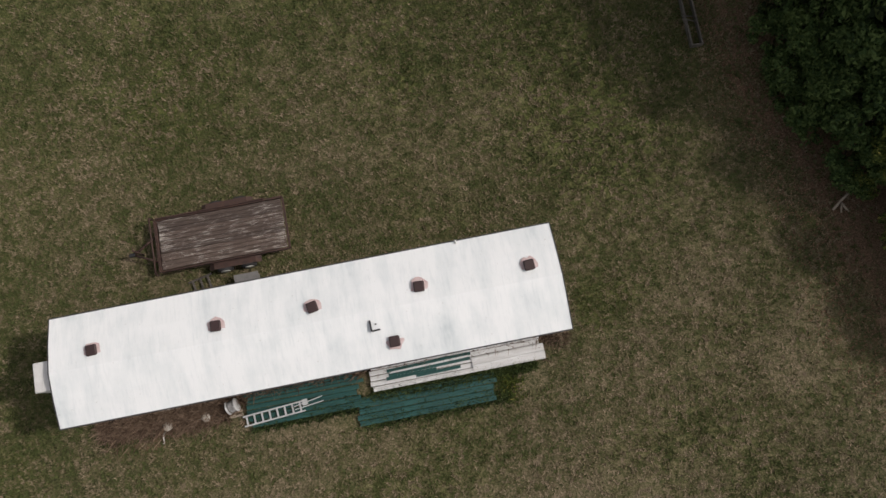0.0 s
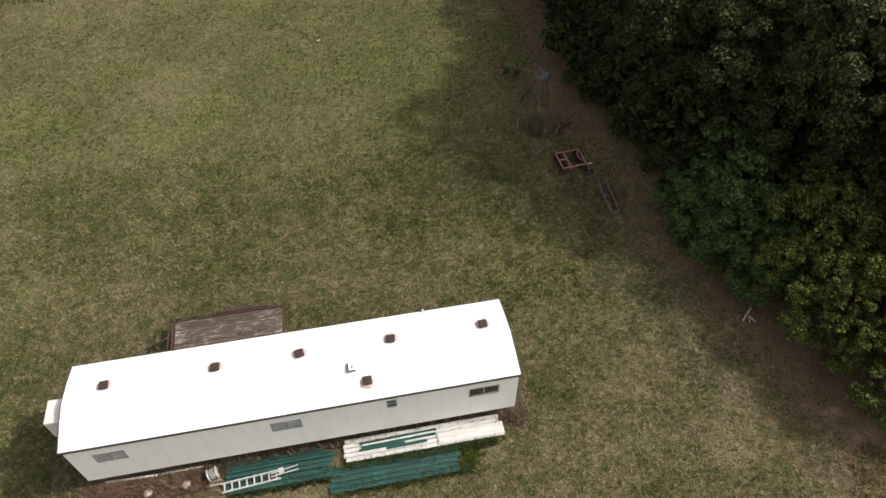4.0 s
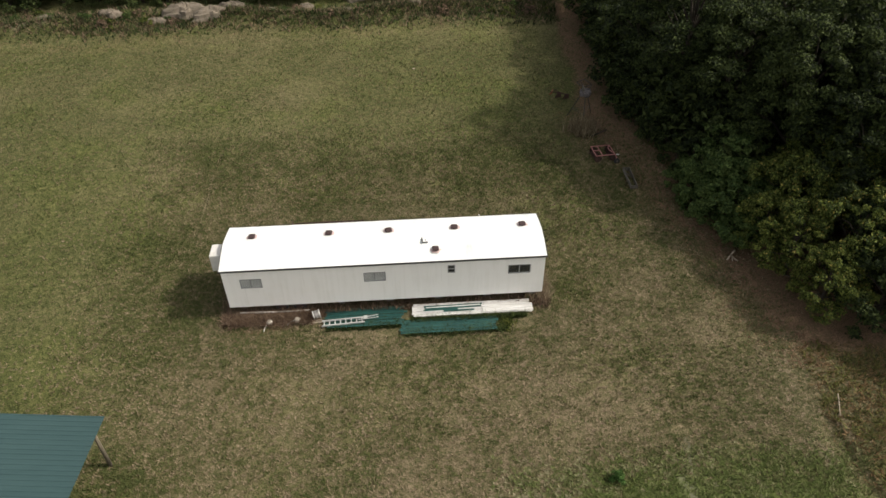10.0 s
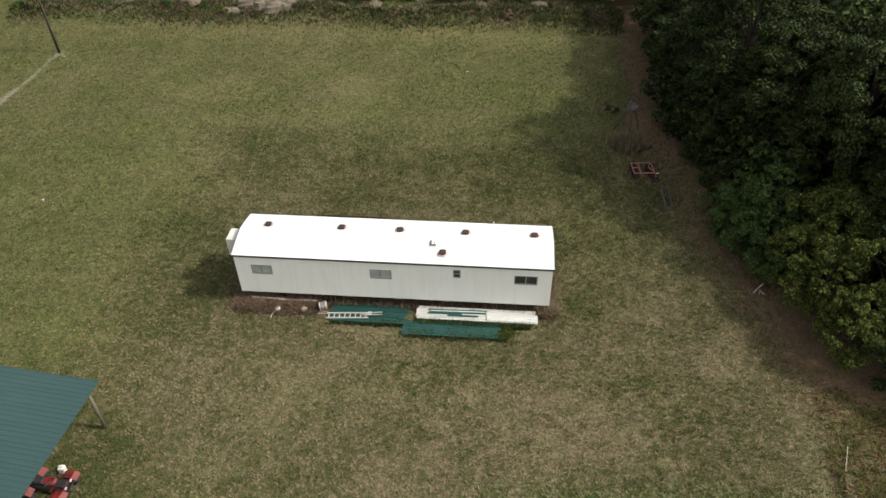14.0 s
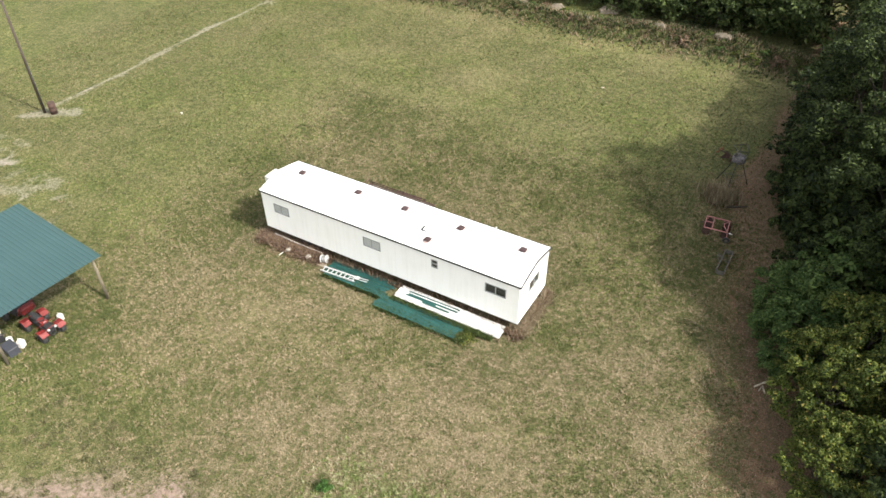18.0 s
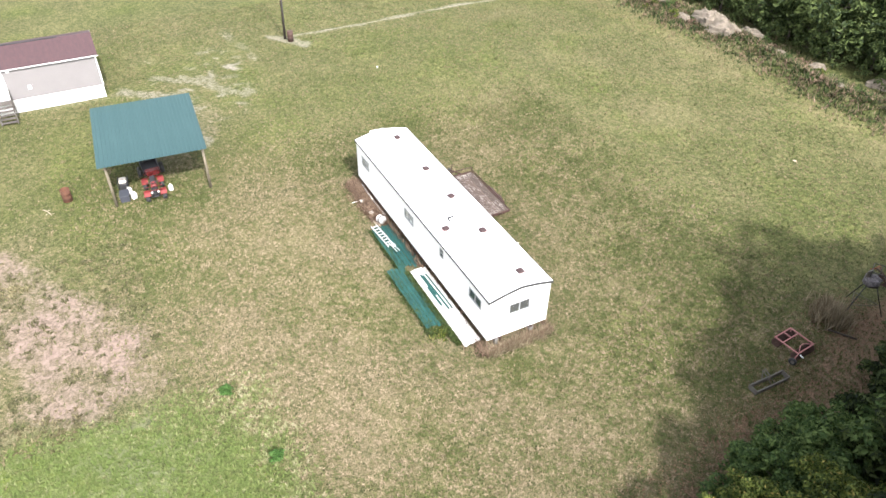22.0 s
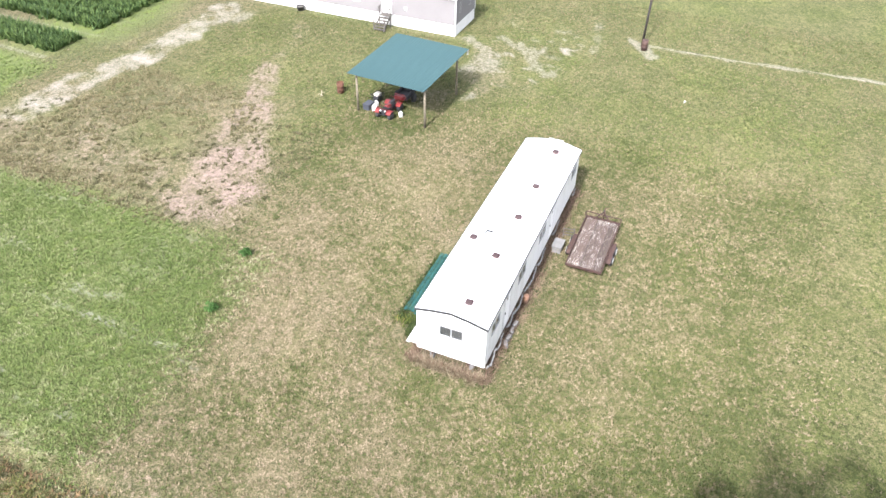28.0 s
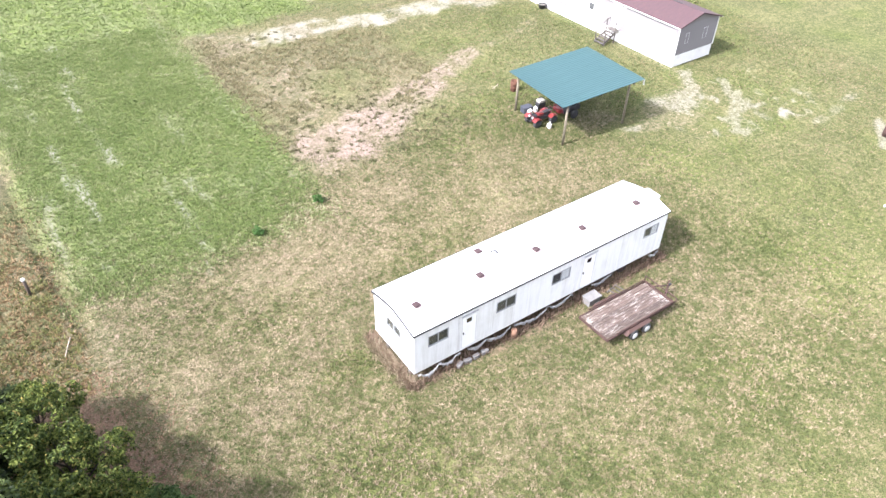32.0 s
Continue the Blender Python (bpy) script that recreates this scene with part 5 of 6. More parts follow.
spots = [(22.5, -3.6, 0.78), (22.0, -0.6, 0.84), (24.7, -1.2, 1.1), (21.6, 2.1, 0.98), (24.2, 2.2, 1.12), (27.2, 1.2, 1.15), (21.9, 4.6, 0.85), (24.4, 5.4, 1.1), (27.0, 4.6, 1.2)]
spots += [(23.0, 3.1, 1.3)]
planted(SMALL, spots, 5)
spots = [(20.9, 4.5, 1.6), (21.2, 6.4, 1.5), (20.9, 8.2, 1.35), (19.4, 7.6, 0.9)]
for y in np.arange(2.6, 7.5, 1.4):
    e = float(np.interp(y, EDGE_Y, EDGE_X))
    spots.append((e + 1.45 + r.uniform(-0.3, 0.4), float(y) + r.uniform(-0.4, 0.4), r.uniform(0.7, 1.1)))
planted(VINE, spots, 7)
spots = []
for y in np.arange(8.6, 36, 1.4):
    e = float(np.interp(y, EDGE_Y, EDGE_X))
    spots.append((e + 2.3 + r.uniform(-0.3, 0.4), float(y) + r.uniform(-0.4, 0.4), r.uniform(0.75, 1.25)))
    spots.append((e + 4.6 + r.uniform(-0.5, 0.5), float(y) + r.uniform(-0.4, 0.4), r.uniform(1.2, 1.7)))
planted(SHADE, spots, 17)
HEDGE = [tree("hedge_shrub", "dark green wild shrub beyond the spoil bank", "hedge", 3.2, 2.3, 14, 3400, 0.10, s, 0.05, "shrubs north of the field") for s in (41, 42)]
spots = []
for x in np.arange(-50, 17, 2.7):
    spots.append((float(x) + r.uniform(-0.7, 0.7), 45.2 + 0.05 * x * (x > 0) + r.uniform(-0.7, 0.9), r.uniform(0.8, 1.25)))
    spots.append((float(x) + 1.3 + r.uniform(-0.7, 0.7), 49.0 + r.uniform(-1, 1), r.uniform(1.2, 1.7)))
planted(HEDGE, spots, 8)


BANK = [tree("bank_shrub", "low tangled green and brown shrub on the spoil bank", k, 1.0, 0.75, 8, 650, 0.09, s, 0.02, "shrubs on the spoil bank") for k, s in (("young", 51), ("vine", 52), ("brush", 53), ("young", 54))]
spots = []
for x in np.arange(-46, 15, 0.95):
    y0 = 38.9 + 0.8 * math.sin(x * 0.3)
    spots.append((float(x) + r.uniform(-0.4, 0.4), y0 + r.uniform(-0.4, 2.6), r.uniform(0.55, 1.05)))
planted(BANK, spots, 15)


# ---- weeds ----
def weeds(name, count, region, mat, label, tall=(0.25, 0.7), seed=1, wide=0.02, lean=0.35):
    """Upright dry stalks, three triangles to a plant."""
    rs = np.random.RandomState(seed)
    pts = region(rs, count)
    n = len(pts)
    z = rise(pts[:, 0], pts[:, 1])
    vs = []
    for k in range(4):
        a = rs.uniform(0, 2 * np.pi, n)
        h = rs.uniform(*tall, n)
        o = h * rs.uniform(0.05, lean * 2, n)
        c, s = np.cos(a), np.sin(a)
        w = wide * rs.uniform(0.6, 1.6, n)
        vs.append(np.stack([np.c_[pts[:, 0] - s * w, pts[:, 1] + c * w, z - 0.01], np.c_[pts[:, 0] + s * w, pts[:, 1] - c * w, z - 0.01], np.c_[pts[:, 0] + c * o, pts[:, 1] + s * o, z + h]], 1))
    v = np.stack(vs, 1).reshape(-1, 3)
    return tagged(new(name, big_mesh(name, v, np.arange(len(v), dtype=np.int32).reshape(-1, 3), mat)), label, "weeds", kind="stuff")


def skirt_region(rs, n):
    side = rs.rand(n)
    x = rs.uniform(-9.8, 8.0, n)
    y = np.where(side < 0.45, -1.75 - np.abs(rs.normal(0, 0.30, n)), np.where(side < 0.68, 1.75 + np.abs(rs.normal(0, 0.22, n)), rs.uniform(-1.7, 1.7, n)))
    ends = rs.rand(n) < 0.12
    x = np.where(ends, np.where(rs.rand(n) < 0.6, 7.72 + np.abs(rs.normal(0, 0.15, n)), -9.6 - np.abs(rs.normal(0, 0.25, n))), x)
    y = np.where(ends, rs.uniform(-2.0, 2.0, n), y)
    ok = ~((x > 0.3) & (x < 7.0) & (y < -1.85)) & ~((x > -4.4) & (x < 0.4) & (y < -1.9))
    return np.c_[x, y][ok]


def disc(cx, cy, rx, ry):
    return lambda rs, n: np.c_[cx + rx * rs.normal(0, 0.5, n), cy + ry * rs.normal(0, 0.5, n)]


def bank(rs, n):
    x = rs.uniform(-46, 16, n)
    return np.c_[x, 39.6 + rs.normal(0, 1.5, n) + 0.6 * np.sin(x * 0.3)]


weeds("dry_weeds", 3800, skirt_region, "brush", "dead grey-brown weeds standing round the mobile home", (0.08, 0.50), 2, 0.018, 0.6)
weeds("tall_weeds", 230, disc(13.75, 15.9, 1.0, 0.75), "weed", "clump of tall straw-coloured weeds", (0.5, 1.25), 3, 0.03)
def bare_spots(rs, n):
    c = np.c_[rs.uniform(-10, 3.6, 170), rs.uniform(-25, -16, 170)]
    c = np.r_[c, np.c_[rs.uniform(-6, 2.6, 130), rs.uniform(-41, -24, 130)]]
    return c[rs.randint(0, len(c), n)] + rs.normal(0, 0.10, (n, 2))


weeds("weed_tufts", 5200, bare_spots, "tuft", "dark green and brown weed tufts dotted over bare earth", (0.03, 0.12), 31, 0.022, 0.9)


def tussocks(rs, n):
    c = np.c_[rs.uniform(-13, 2.6, 900), rs.uniform(-37.5, -22, 900)]
    c = c[(fractal(c[:, 0], c[:, 1], 0.5, 211) + 0.03 * (c[:, 1] + 30) * -1) > 0.45]
    return c[rs.randint(0, len(c), n)] + rs.normal(0, 0.16, (n, 2))


weeds("rough_tussocks", 6500, tussocks, "tussock", "rough olive and brown grass tussocks on fallow ground", (0.05, 0.17), 33, 0.03, 1.0)
weeds("bank_weeds", 7000, bank, "hedge", "rough green weeds on the spoil bank", (0.1, 0.45), 4, 0.035, 0.9)
weeds("bank_dry_weeds", 3800, bank, "brush", "dry brown weeds on the spoil bank", (0.1, 0.45), 5, 0.03, 0.9)
def corner(rs, n):
    p = np.c_[rs.uniform(19.6, 50, n), rs.uniform(-23, -5.5, n)]
    w = 2.4 * (fractal(p[:, 0], p[:, 1], 0.4, 131) - 0.5)
    ok = (p[:, 0] + w > 20.0 + 0.02 * (p[:, 1] + 17)) & (p[:, 1] + 2 * w > -18.5) & (p[:, 1] + w < -6.2) & (rs.rand(n) < np.clip(1.35 - (p[:, 0] - 20) / 26, 0.25, 1))
    return p[ok]


def corner_clumps(rs, n):
    p = corner(rs, n)
    return p[fractal(p[:, 0], p[:, 1], 0.8, 137, 3) + 0.12 * rs.normal(0, 1, len(p)) > 0.50]


def fallen(rs, n):
    y = rs.uniform(-7.5, 19, n)
    x = np.interp(y, EDGE_Y, EDGE_X) - 1.7 + rs.normal(0, 0.85, n)
    return np.c_[x, y][rs.rand(n) < 0.25 + 0.9 * fractal(x, y, 0.9, 191)]


weeds("fallen_leaves", 12000, fallen, "dead_leaf", "rust-brown fallen leaves strewn along the wood edge", (0.01, 0.035), 41, 0.035, 1.6)
weeds("litter_weeds", 13000, corner, "rusty_weed", "low rust-brown dead weeds at the wood corner", (0.03, 0.13), 6, 0.03, 1.5)
weeds("corner_weeds", 17000, corner_clumps, "corner_green", "clumps of olive-green weeds among the dead ones at the wood corner", (0.05, 0.24), 16, 0.03, 1.3)
weeds("end_weeds", 420, lambda rs, n: np.c_[7.72 + np.abs(rs.normal(0, 0.20, n)), rs.uniform(-1.9, 1.9, n)], "weed", "tan and brown dead grass standing under the end wall", (0.10, 0.45), 27, 0.022, 0.9)
weeds("straw_line", 420, lambda rs, n: (lambda y: np.c_[-12.91 + 0.05 * np.sin(y * 0.9) + rs.normal(0, 0.03, n), y])(rs.choice([6.2, 8.0, 8.9, 9.7, 10.6, 11.6, 13.6, 14.3], n) + rs.normal(0, 0.40, n)), "weed", "thin straight line of dry straw in the lawn", (0.02, 0.06), 29, 0.02, 1.6)
weeds("home_brush", 2000, lambda rs, n: np.c_[rs.uniform(-9.8, -4.9, n), -2.10 + rs.normal(0, 0.26, n)], "brush", "dead red-brown brush beside the mobile home", (0.06, 0.45), 17, 0.02, 0.9)
weeds("sheet_weeds", 1250, lambda rs, n: (lambda x: np.c_[x, np.where(x < 0.0, -3.10, -3.80) + 0.5 * (rs.rand(n) < 0.35) * rs.rand(n) + rs.normal(0, 0.08, n)])(rs.uniform(-4.2, 5.4, n)), "hedge", "grass growing over the edge of the green sheets", (0.06, 0.24), 18, 0.02, 0.9)
weeds("field_edge_weeds", 900, lambda rs, n: (lambda y: np.c_[np.interp(y, [-42, -32, -24, -16.5], [2.0, 2.9, 3.4, 3.2]) + 0.8 * (fractal(y * 0.0, y, 0.6, 19) - 0.5) + rs.normal(0, 0.6, n), y])(rs.uniform(-42, -20.5, n)), "fringe", "dull brown dead weeds along the edge of the green field", (0.05, 0.16), 14, 0.04, 1.0)
weeds("sheet_weeds", 1100, lambda rs, n: np.c_[rs.uniform(0.3, 6.6, n), -2.80 + rs.normal(0, 0.10, n)], "hedge", "green grass growing between the metal sheets", (0.08, 0.3), 7, 0.02, 0.7)
weeds("sheet_weeds", 260, lambda rs, n: np.c_[5.45 + rs.normal(0, 0.22, n), -3.2 + rs.normal(0, 0.4, n)], "young", "green grass at the end of the metal sheets", (0.05, 0.2), 8, 0.02, 0.7)


def rows(rs, n):
    k = rs.randint(0, 9, n)
    x = np.where(k < 3, -12.7 - 1.05 * k, -18.2 - 1.5 * (k - 3))
    return np.c_[x + rs.normal(0, 0.28, n), rs.uniform(-78, -46.0, n)]


weeds("crop_rows", 11000, rows, "vine", "rows of leafy green garden crops", (0.3, 0.8), 9, 0.09, 0.7)
for x, y, h, k in ((4.5, -14.1, 0.55, 60), (9.0, -13.05, 0.5, 60)):
    rs = np.random.RandomState(int(k + x))
    ob = thing("bush", "small dark green weed bush on bare ground", "bush", pose(x, y, 0) @ Matrix.Diagonal((0.75, 0.75, 0.95, 1)), "field bushes")
    cs = [np.array([rs.normal(0, 0.16), rs.normal(0, 0.16), rs.uniform(0.1, h)]) for _ in range(16)]
    v, q = leaf_cloud(rs, cs, [0.17] * 16, [70] * 16, 0.055)
    part("foliage", big_mesh("foliage", v, q, "crop"), None, ob)
    stem = G()
    for c in cs[:8]:
        stem.cyl((0, 0, 0), c, 0.012, 0.006, n=5)
    part("stems", stem, "bark", ob)


# ---- utility trailer ----
ut = thing("utility_trailer", "rusty flat utility trailer with worn flaking plank deck", "trailer")
TX0, TX1, TY0, TY1, TZ = -6.62, -1.70, 3.27, 5.30, 0.64
nb = 12
wb = (TY1 - TY0 - 0.12) / nb
plank = G().box(0, 0, 0, TX1 - TX0 - 0.14, wb - 0.012, 0.04, b=0.006).mesh("plank", "deck")
rp = random.Random(4)
for i in range(nb):
    ob = part("plank", plank, None, ut)
    ob.matrix_local = pose((TX0 + TX1) / 2 + rp.uniform(-0.02, 0.02), TY0 + 0.06 + (i + 0.5) * wb, TZ + rp.uniform(-0.006, 0.008), rp.uniform(-1.2, 1.2), 0, rp.uniform(-0.15, 0.15))
for y in (TY0, TY1):
    part("side_rail", G().box((TX0 + TX1) / 2, y, TZ - 0.04, TX1 - TX0, 0.07, 0.13), "rust", ut)
    part("top_rail", G().box((TX0 + TX1) / 2 - 0.3, y + (0.02 if y > 4 else -0.02), TZ + 0.15, TX1 - TX0 - 0.7, 0.04, 0.05), "rust", ut)
    for k in range(6):
        part("stake", G().box(TX0 + 0.15 + k * 0.8, y + (0.02 if y > 4 else -0.02), TZ + 0.09, 0.05, 0.03, 0.16), "rust", ut)
for x in (TX0, TX1):
    part("end_rail", G().box(x, (TY0 + TY1) / 2, TZ - 0.04, 0.07, TY1 - TY0, 0.13), "rust", ut)
part("front_rail", G().tube([(TX0 - 0.12, TY0 - 0.1, TZ + 0.0), (TX0 - 0.12, TY0 - 0.1, TZ + 0.30), (TX0 - 0.12, TY1 + 0.05, TZ + 0.30), (TX0 - 0.12, TY1 + 0.05, TZ)], 0.035), "rust", ut)
part("front_ledge", G().box(TX0 - 0.055, (TY0 + TY1) / 2, TZ + 0.03, 0.035, TY1 - TY0 + 0.1, 0.05), "rust", ut)
for s in (-1, 1):
    part("tongue_arm", G().tube([(TX0, 4.2 + s * 0.55, TZ - 0.10), (-7.62, 4.15, TZ - 0.12)], 0.045), "rust", ut)
part("coupler", G().box(-7.68, 4.15, TZ - 0.10, 0.22, 0.12, 0.12), "dark", ut)
part("jack", G().cyl((-7.45, 4.20, 0.02), (-7.45, 4.20, 1.02), 0.035).tube([(-7.45, 4.20, 1.0), (-7.45, 4.36, 1.02)], 0.02), "rust", ut)
for s, y in ((-1, TY0 - 0.13), (1, TY1 + 0.13)):
    g = G()
    pr = [(-4.85, 0.46), (-4.66, 0.60), (-3.06, 0.60), (-2.86, 0.46)]
    for (xa, za), (xb, zb) in zip(pr, pr[1:]):
        g.add([(xa, y - 0.15, za), (xb, y - 0.15, zb), (xb, y + 0.15, zb), (xa, y + 0.15, za), (xa, y - 0.15, za - 0.02), (xb, y - 0.15, zb - 0.02), (xb, y + 0.15, zb - 0.02), (xa, y + 0.15, za - 0.02)],
              [(0, 1, 2, 3), (7, 6, 5, 4), (0, 4, 5, 1), (3, 2, 6, 7), (0, 3, 7, 4), (1, 5, 6, 2)])
    part("fender", g, "rust", ut, "rusty flat mudguard")
    for x in (-4.32, -3.40):
        wheel(ut, pose(x, y + s * 0.13, 0.30), 0.30, 0.20, "white", proud=0.62)
for x in (-4.32, -3.40):
    part("axle", G().cyl((x, TY0 - 0.1, 0.28), (x, TY1 + 0.1, 0.28), 0.04), "rust", ut)
for x in np.linspace(TX0 + 0.5, TX1 - 0.5, 5):
    part("cross_member", G().box(float(x), (TY0 + TY1) / 2, TZ - 0.065, 0.05, TY1 - TY0 - 0.07, 0.07), "rust", ut)


# ---- sheet metal south of the home ----
def lay(name, length, width, ribs, mat, label, m, depth=0.025, group="sheet metal beside the home"):
    return single(name, profile_sheet(length, width, ribs, depth), mat, label, "metal sheet", m, group)


GL = "dark green ribbed metal roofing sheet lying on the grass"
rg = random.Random(23)
# long narrow sheets side by side with open joints, crowded towards the home
y = -3.08
for w in (0.20, 0.20, 0.19, 0.17, 0.13, 0.10, 0.08, 0.07, 0.07):
    lay("roofing_sheet", 4.2 + rg.uniform(-0.15, 0.35), w, 1, "green_tin", GL, pose(-4.35 + rg.uniform(-0.15, 0.15), y + w / 2, 0.085 + rg.uniform(0, 0.02), rg.uniform(-4, 3), 0, rg.uniform(-0.15, 0.25)), 0.014)
    y += w + 0.028
y = -3.80
for w in (0.19, 0.19, 0.20, 0.18, 0.16):
    lay("roofing_sheet", 5.2 + rg.uniform(-0.12, 0.15), w, 1, "green_tin", GL, pose(-0.28 + rg.uniform(-0.1, 0.1), y + w / 2, 0.085 + rg.uniform(0, 0.02), rg.uniform(-4, 3), 0, rg.uniform(-0.15, 0.15)), 0.014)
    y += w + 0.026
WL = "white metal siding plank in a stack beside the home"
for i in range(5):
    for k in range(2):
        lay("siding_sheet", 6.45 + rg.uniform(-0.15, 0.1), 0.172, 1, "white_tin", WL, pose(0.40 + rg.uniform(-0.05, 0.08), -2.56 + 0.196 * i, 0.09 + 0.085 * k + rg.uniform(0, 0.012), rg.uniform(-3, 2), 0, rg.uniform(-0.12, 0.12)), 0.012)
lay("siding_sheet", 2.75, 0.52, 2, "white_tin", WL, pose(4.25, -2.36, 0.222, 0, 0, 0.7), 0.03)
for x, y, l, a in ((1.05, -1.99, 3.2, 1.2), (1.1, -2.15, 3.1, 0.9), (1.0, -2.27, 1.9, 0.6), (2.1, -2.36, 1.7, 0.8)):
    lay("trim_sheet", l, 0.12, 1, "green_tin", "narrow dark green trim strip on the white planks", pose(x, y, 0.212, 0, 0, a), 0.016)
for x, y, l, a in ((1.15, -2.07, 3.0, 1.2), (0.95, -2.37, 1.15, 0.5)):
    lay("trim_strip", l, 0.075, 1, "white_tin", "narrow white trim strip on the stacked planks", pose(x, y, 0.225, 0, 0, a), 0.016)

lad = thing("ladder", "aluminium ladder lying on the green sheets", "ladder", pose(-4.48, -2.98, 0.17, 0, 0, 4.0))
for y in (0.0, 0.36):
    part("rail", G().box(1.15, y, 0, 2.3, 0.055, 0.08), "alu", lad)
for i in range(8):
    part("rung", G().box(0.12 + i * 0.29, 0.18, 0.0, 0.06, 0.33, 0.035), "alu", lad)
for y, a in ((0.12, 3), (0.24, 6)):
    part("stay", G().box(0.55, 0, 0.06, 1.1, 0.035, 0.04), "alu", lad).matrix_local = pose(1.95, y, 0.03, 0, 0, a)
part("foot", G().box(2.36, 0.30, 0.05, 0.20, 0.22, 0.06), "alu", lad)

reel = thing("cable_reel", "pale plastic cable reel tilted against the sheets", "reel", pose(-4.82, -2.16, 0.26, 0, 82, 14))
for z in (-0.17, 0.17):
    part("flange", G().lathe([(0.05, z - 0.02), (0.25, z - 0.02), (0.26, z), (0.25, z + 0.02), (0.05, z + 0.02)], n=22), "alu", reel)
part("drum", G().lathe([(0.17, -0.16), (0.17, 0.16)], n=18), "white", reel)
part("wire", G().lathe([(0.21, -0.12), (0.23, -0.05), (0.21, 0.0), (0.23, 0.06), (0.21, 0.13)], n=18), "wrap", reel)
for x, y, tips in ((-5.86, -2.36, [(-0.14, -0.02, 0.12), (-0.38, -0.06, 0.06), (-0.54, -0.28, 0.03)]), (-7.33, -2.43, [(-0.10, -0.08, 0.10), (-0.24, -0.30, 0.04), (-0.27, -0.60, 0.03)])):
    po = thing("float_bowl", "round white plastic bowl with a curved white pipe", "bowl", pose(x, y, 0), "bowls beside the home")
    part("bowl", G().lathe([(0.10, 0.0), (0.17, 0.06), (0.18, 0.16), (0.14, 0.22), (0.05, 0.24)], n=18), "rim", po)
    part("pipe", G().tube(tips, 0.028), "white", po)
for y, a in ((-2.42, 3), (-2.56, 2)):
    single("board", G().box(0.6, 0, 0.025, 1.25, 0.11, 0.03), "wood_stick", "pale weathered board lying beside the home", "board", pose(-5.75, y, 0, 0, 0, a), "boards beside the home")
single("dark_pipe", G().tube([(-9.0, -1.72, 0.25), (-7.0, -1.78, 0.22), (-5.2, -1.74, 0.20)], 0.05), "white", "pale drain pipe slung under the mobile home", "pipe")


# ---- under the carport ----
atv = thing("quad_bike", "red quad bike with black tyres and racks", "quad bike", pose(-14.3, -14.12, 0, 0, 0, -3) @ Matrix.Diagonal((1.2, 1.15, 1.12, 1)))
for x in (-0.62, 0.62):
    for s in (-1, 1):
        wheel(atv, pose(x, s * 0.45, 0.29), 0.29, 0.24, "dark")
part("frame", G().box(0, 0, 0.42, 1.5, 0.34, 0.24, b=0.03), "dark", atv)
for x in (-0.64, 0.64):
    for s in (-1, 1):
        g = G()
        for a0, a1 in ((-50, -15), (-15, 20), (20, 55)):
            p = [(x + 0.37 * math.sin(radians(a)), 0.30 + 0.37 * math.cos(radians(a))) for a in (a0, a1)]
            g.add([(p[0][0], s * 0.26, p[0][1]), (p[1][0], s * 0.26, p[1][1]), (p[1][0], s * 0.60, p[1][1]), (p[0][0], s * 0.60, p[0][1]),
                   (p[0][0], s * 0.26, p[0][1] - 0.02), (p[1][0], s * 0.26, p[1][1] - 0.02), (p[1][0], s * 0.60, p[1][1] - 0.02), (p[0][0], s * 0.60, p[0][1] - 0.02)],
                  [(0, 1, 2, 3), (7, 6, 5, 4), (3, 2, 6, 7), (0, 4, 5, 1), (0, 3, 7, 4), (1, 5, 6, 2)])
        part("fender", g, "red", atv)
part("tank", G().box(0.16, 0, 0.72, 0.5, 0.32, 0.22, b=0.06), "red", atv)
part("seat", G().box(-0.36, 0, 0.74, 0.66, 0.30, 0.16, b=0.05), "dark", atv, "black padded seat")
part("hood", G().box(0.62, 0, 0.68, 0.42, 0.34, 0.16, b=0.05), "dark", atv, "black front cowl")
for s in (-1, 1):
    part("headlight", G().cyl((0.80, s * 0.17, 0.66), (0.86, s * 0.17, 0.66), 0.06), "alu", atv)
part("handlebar", G().tube([(0.22, -0.40, 0.98), (0.34, -0.16, 0.98), (0.36, 0, 0.90), (0.34, 0.16, 0.98), (0.22, 0.40, 0.98)], 0.02), "dark", atv)
part("bumper", G().tube([(0.82, -0.25, 0.35), (1.0, -0.22, 0.45), (1.0, 0.22, 0.45), (0.82, 0.25, 0.35)], 0.02).tube([(1.0, -0.2, 0.45), (0.98, -0.2, 0.66), (0.98, 0.2, 0.66), (1.0, 0.2, 0.45)], 0.018), "dark", atv)
for xc, l in ((0.66, 0.42), (-0.72, 0.44)):
    rk = new("rack")
    rk.parent = atv
    for y in (-0.3, -0.1, 0.1, 0.3):
        part("bar", G().box(xc, y, 0.80, l, 0.02, 0.02), "dark", rk)
    for x in (xc - l / 2, xc + l / 2):
        part("cross_bar", G().box(x, 0, 0.80, 0.02, 0.9, 0.022), "red", rk)

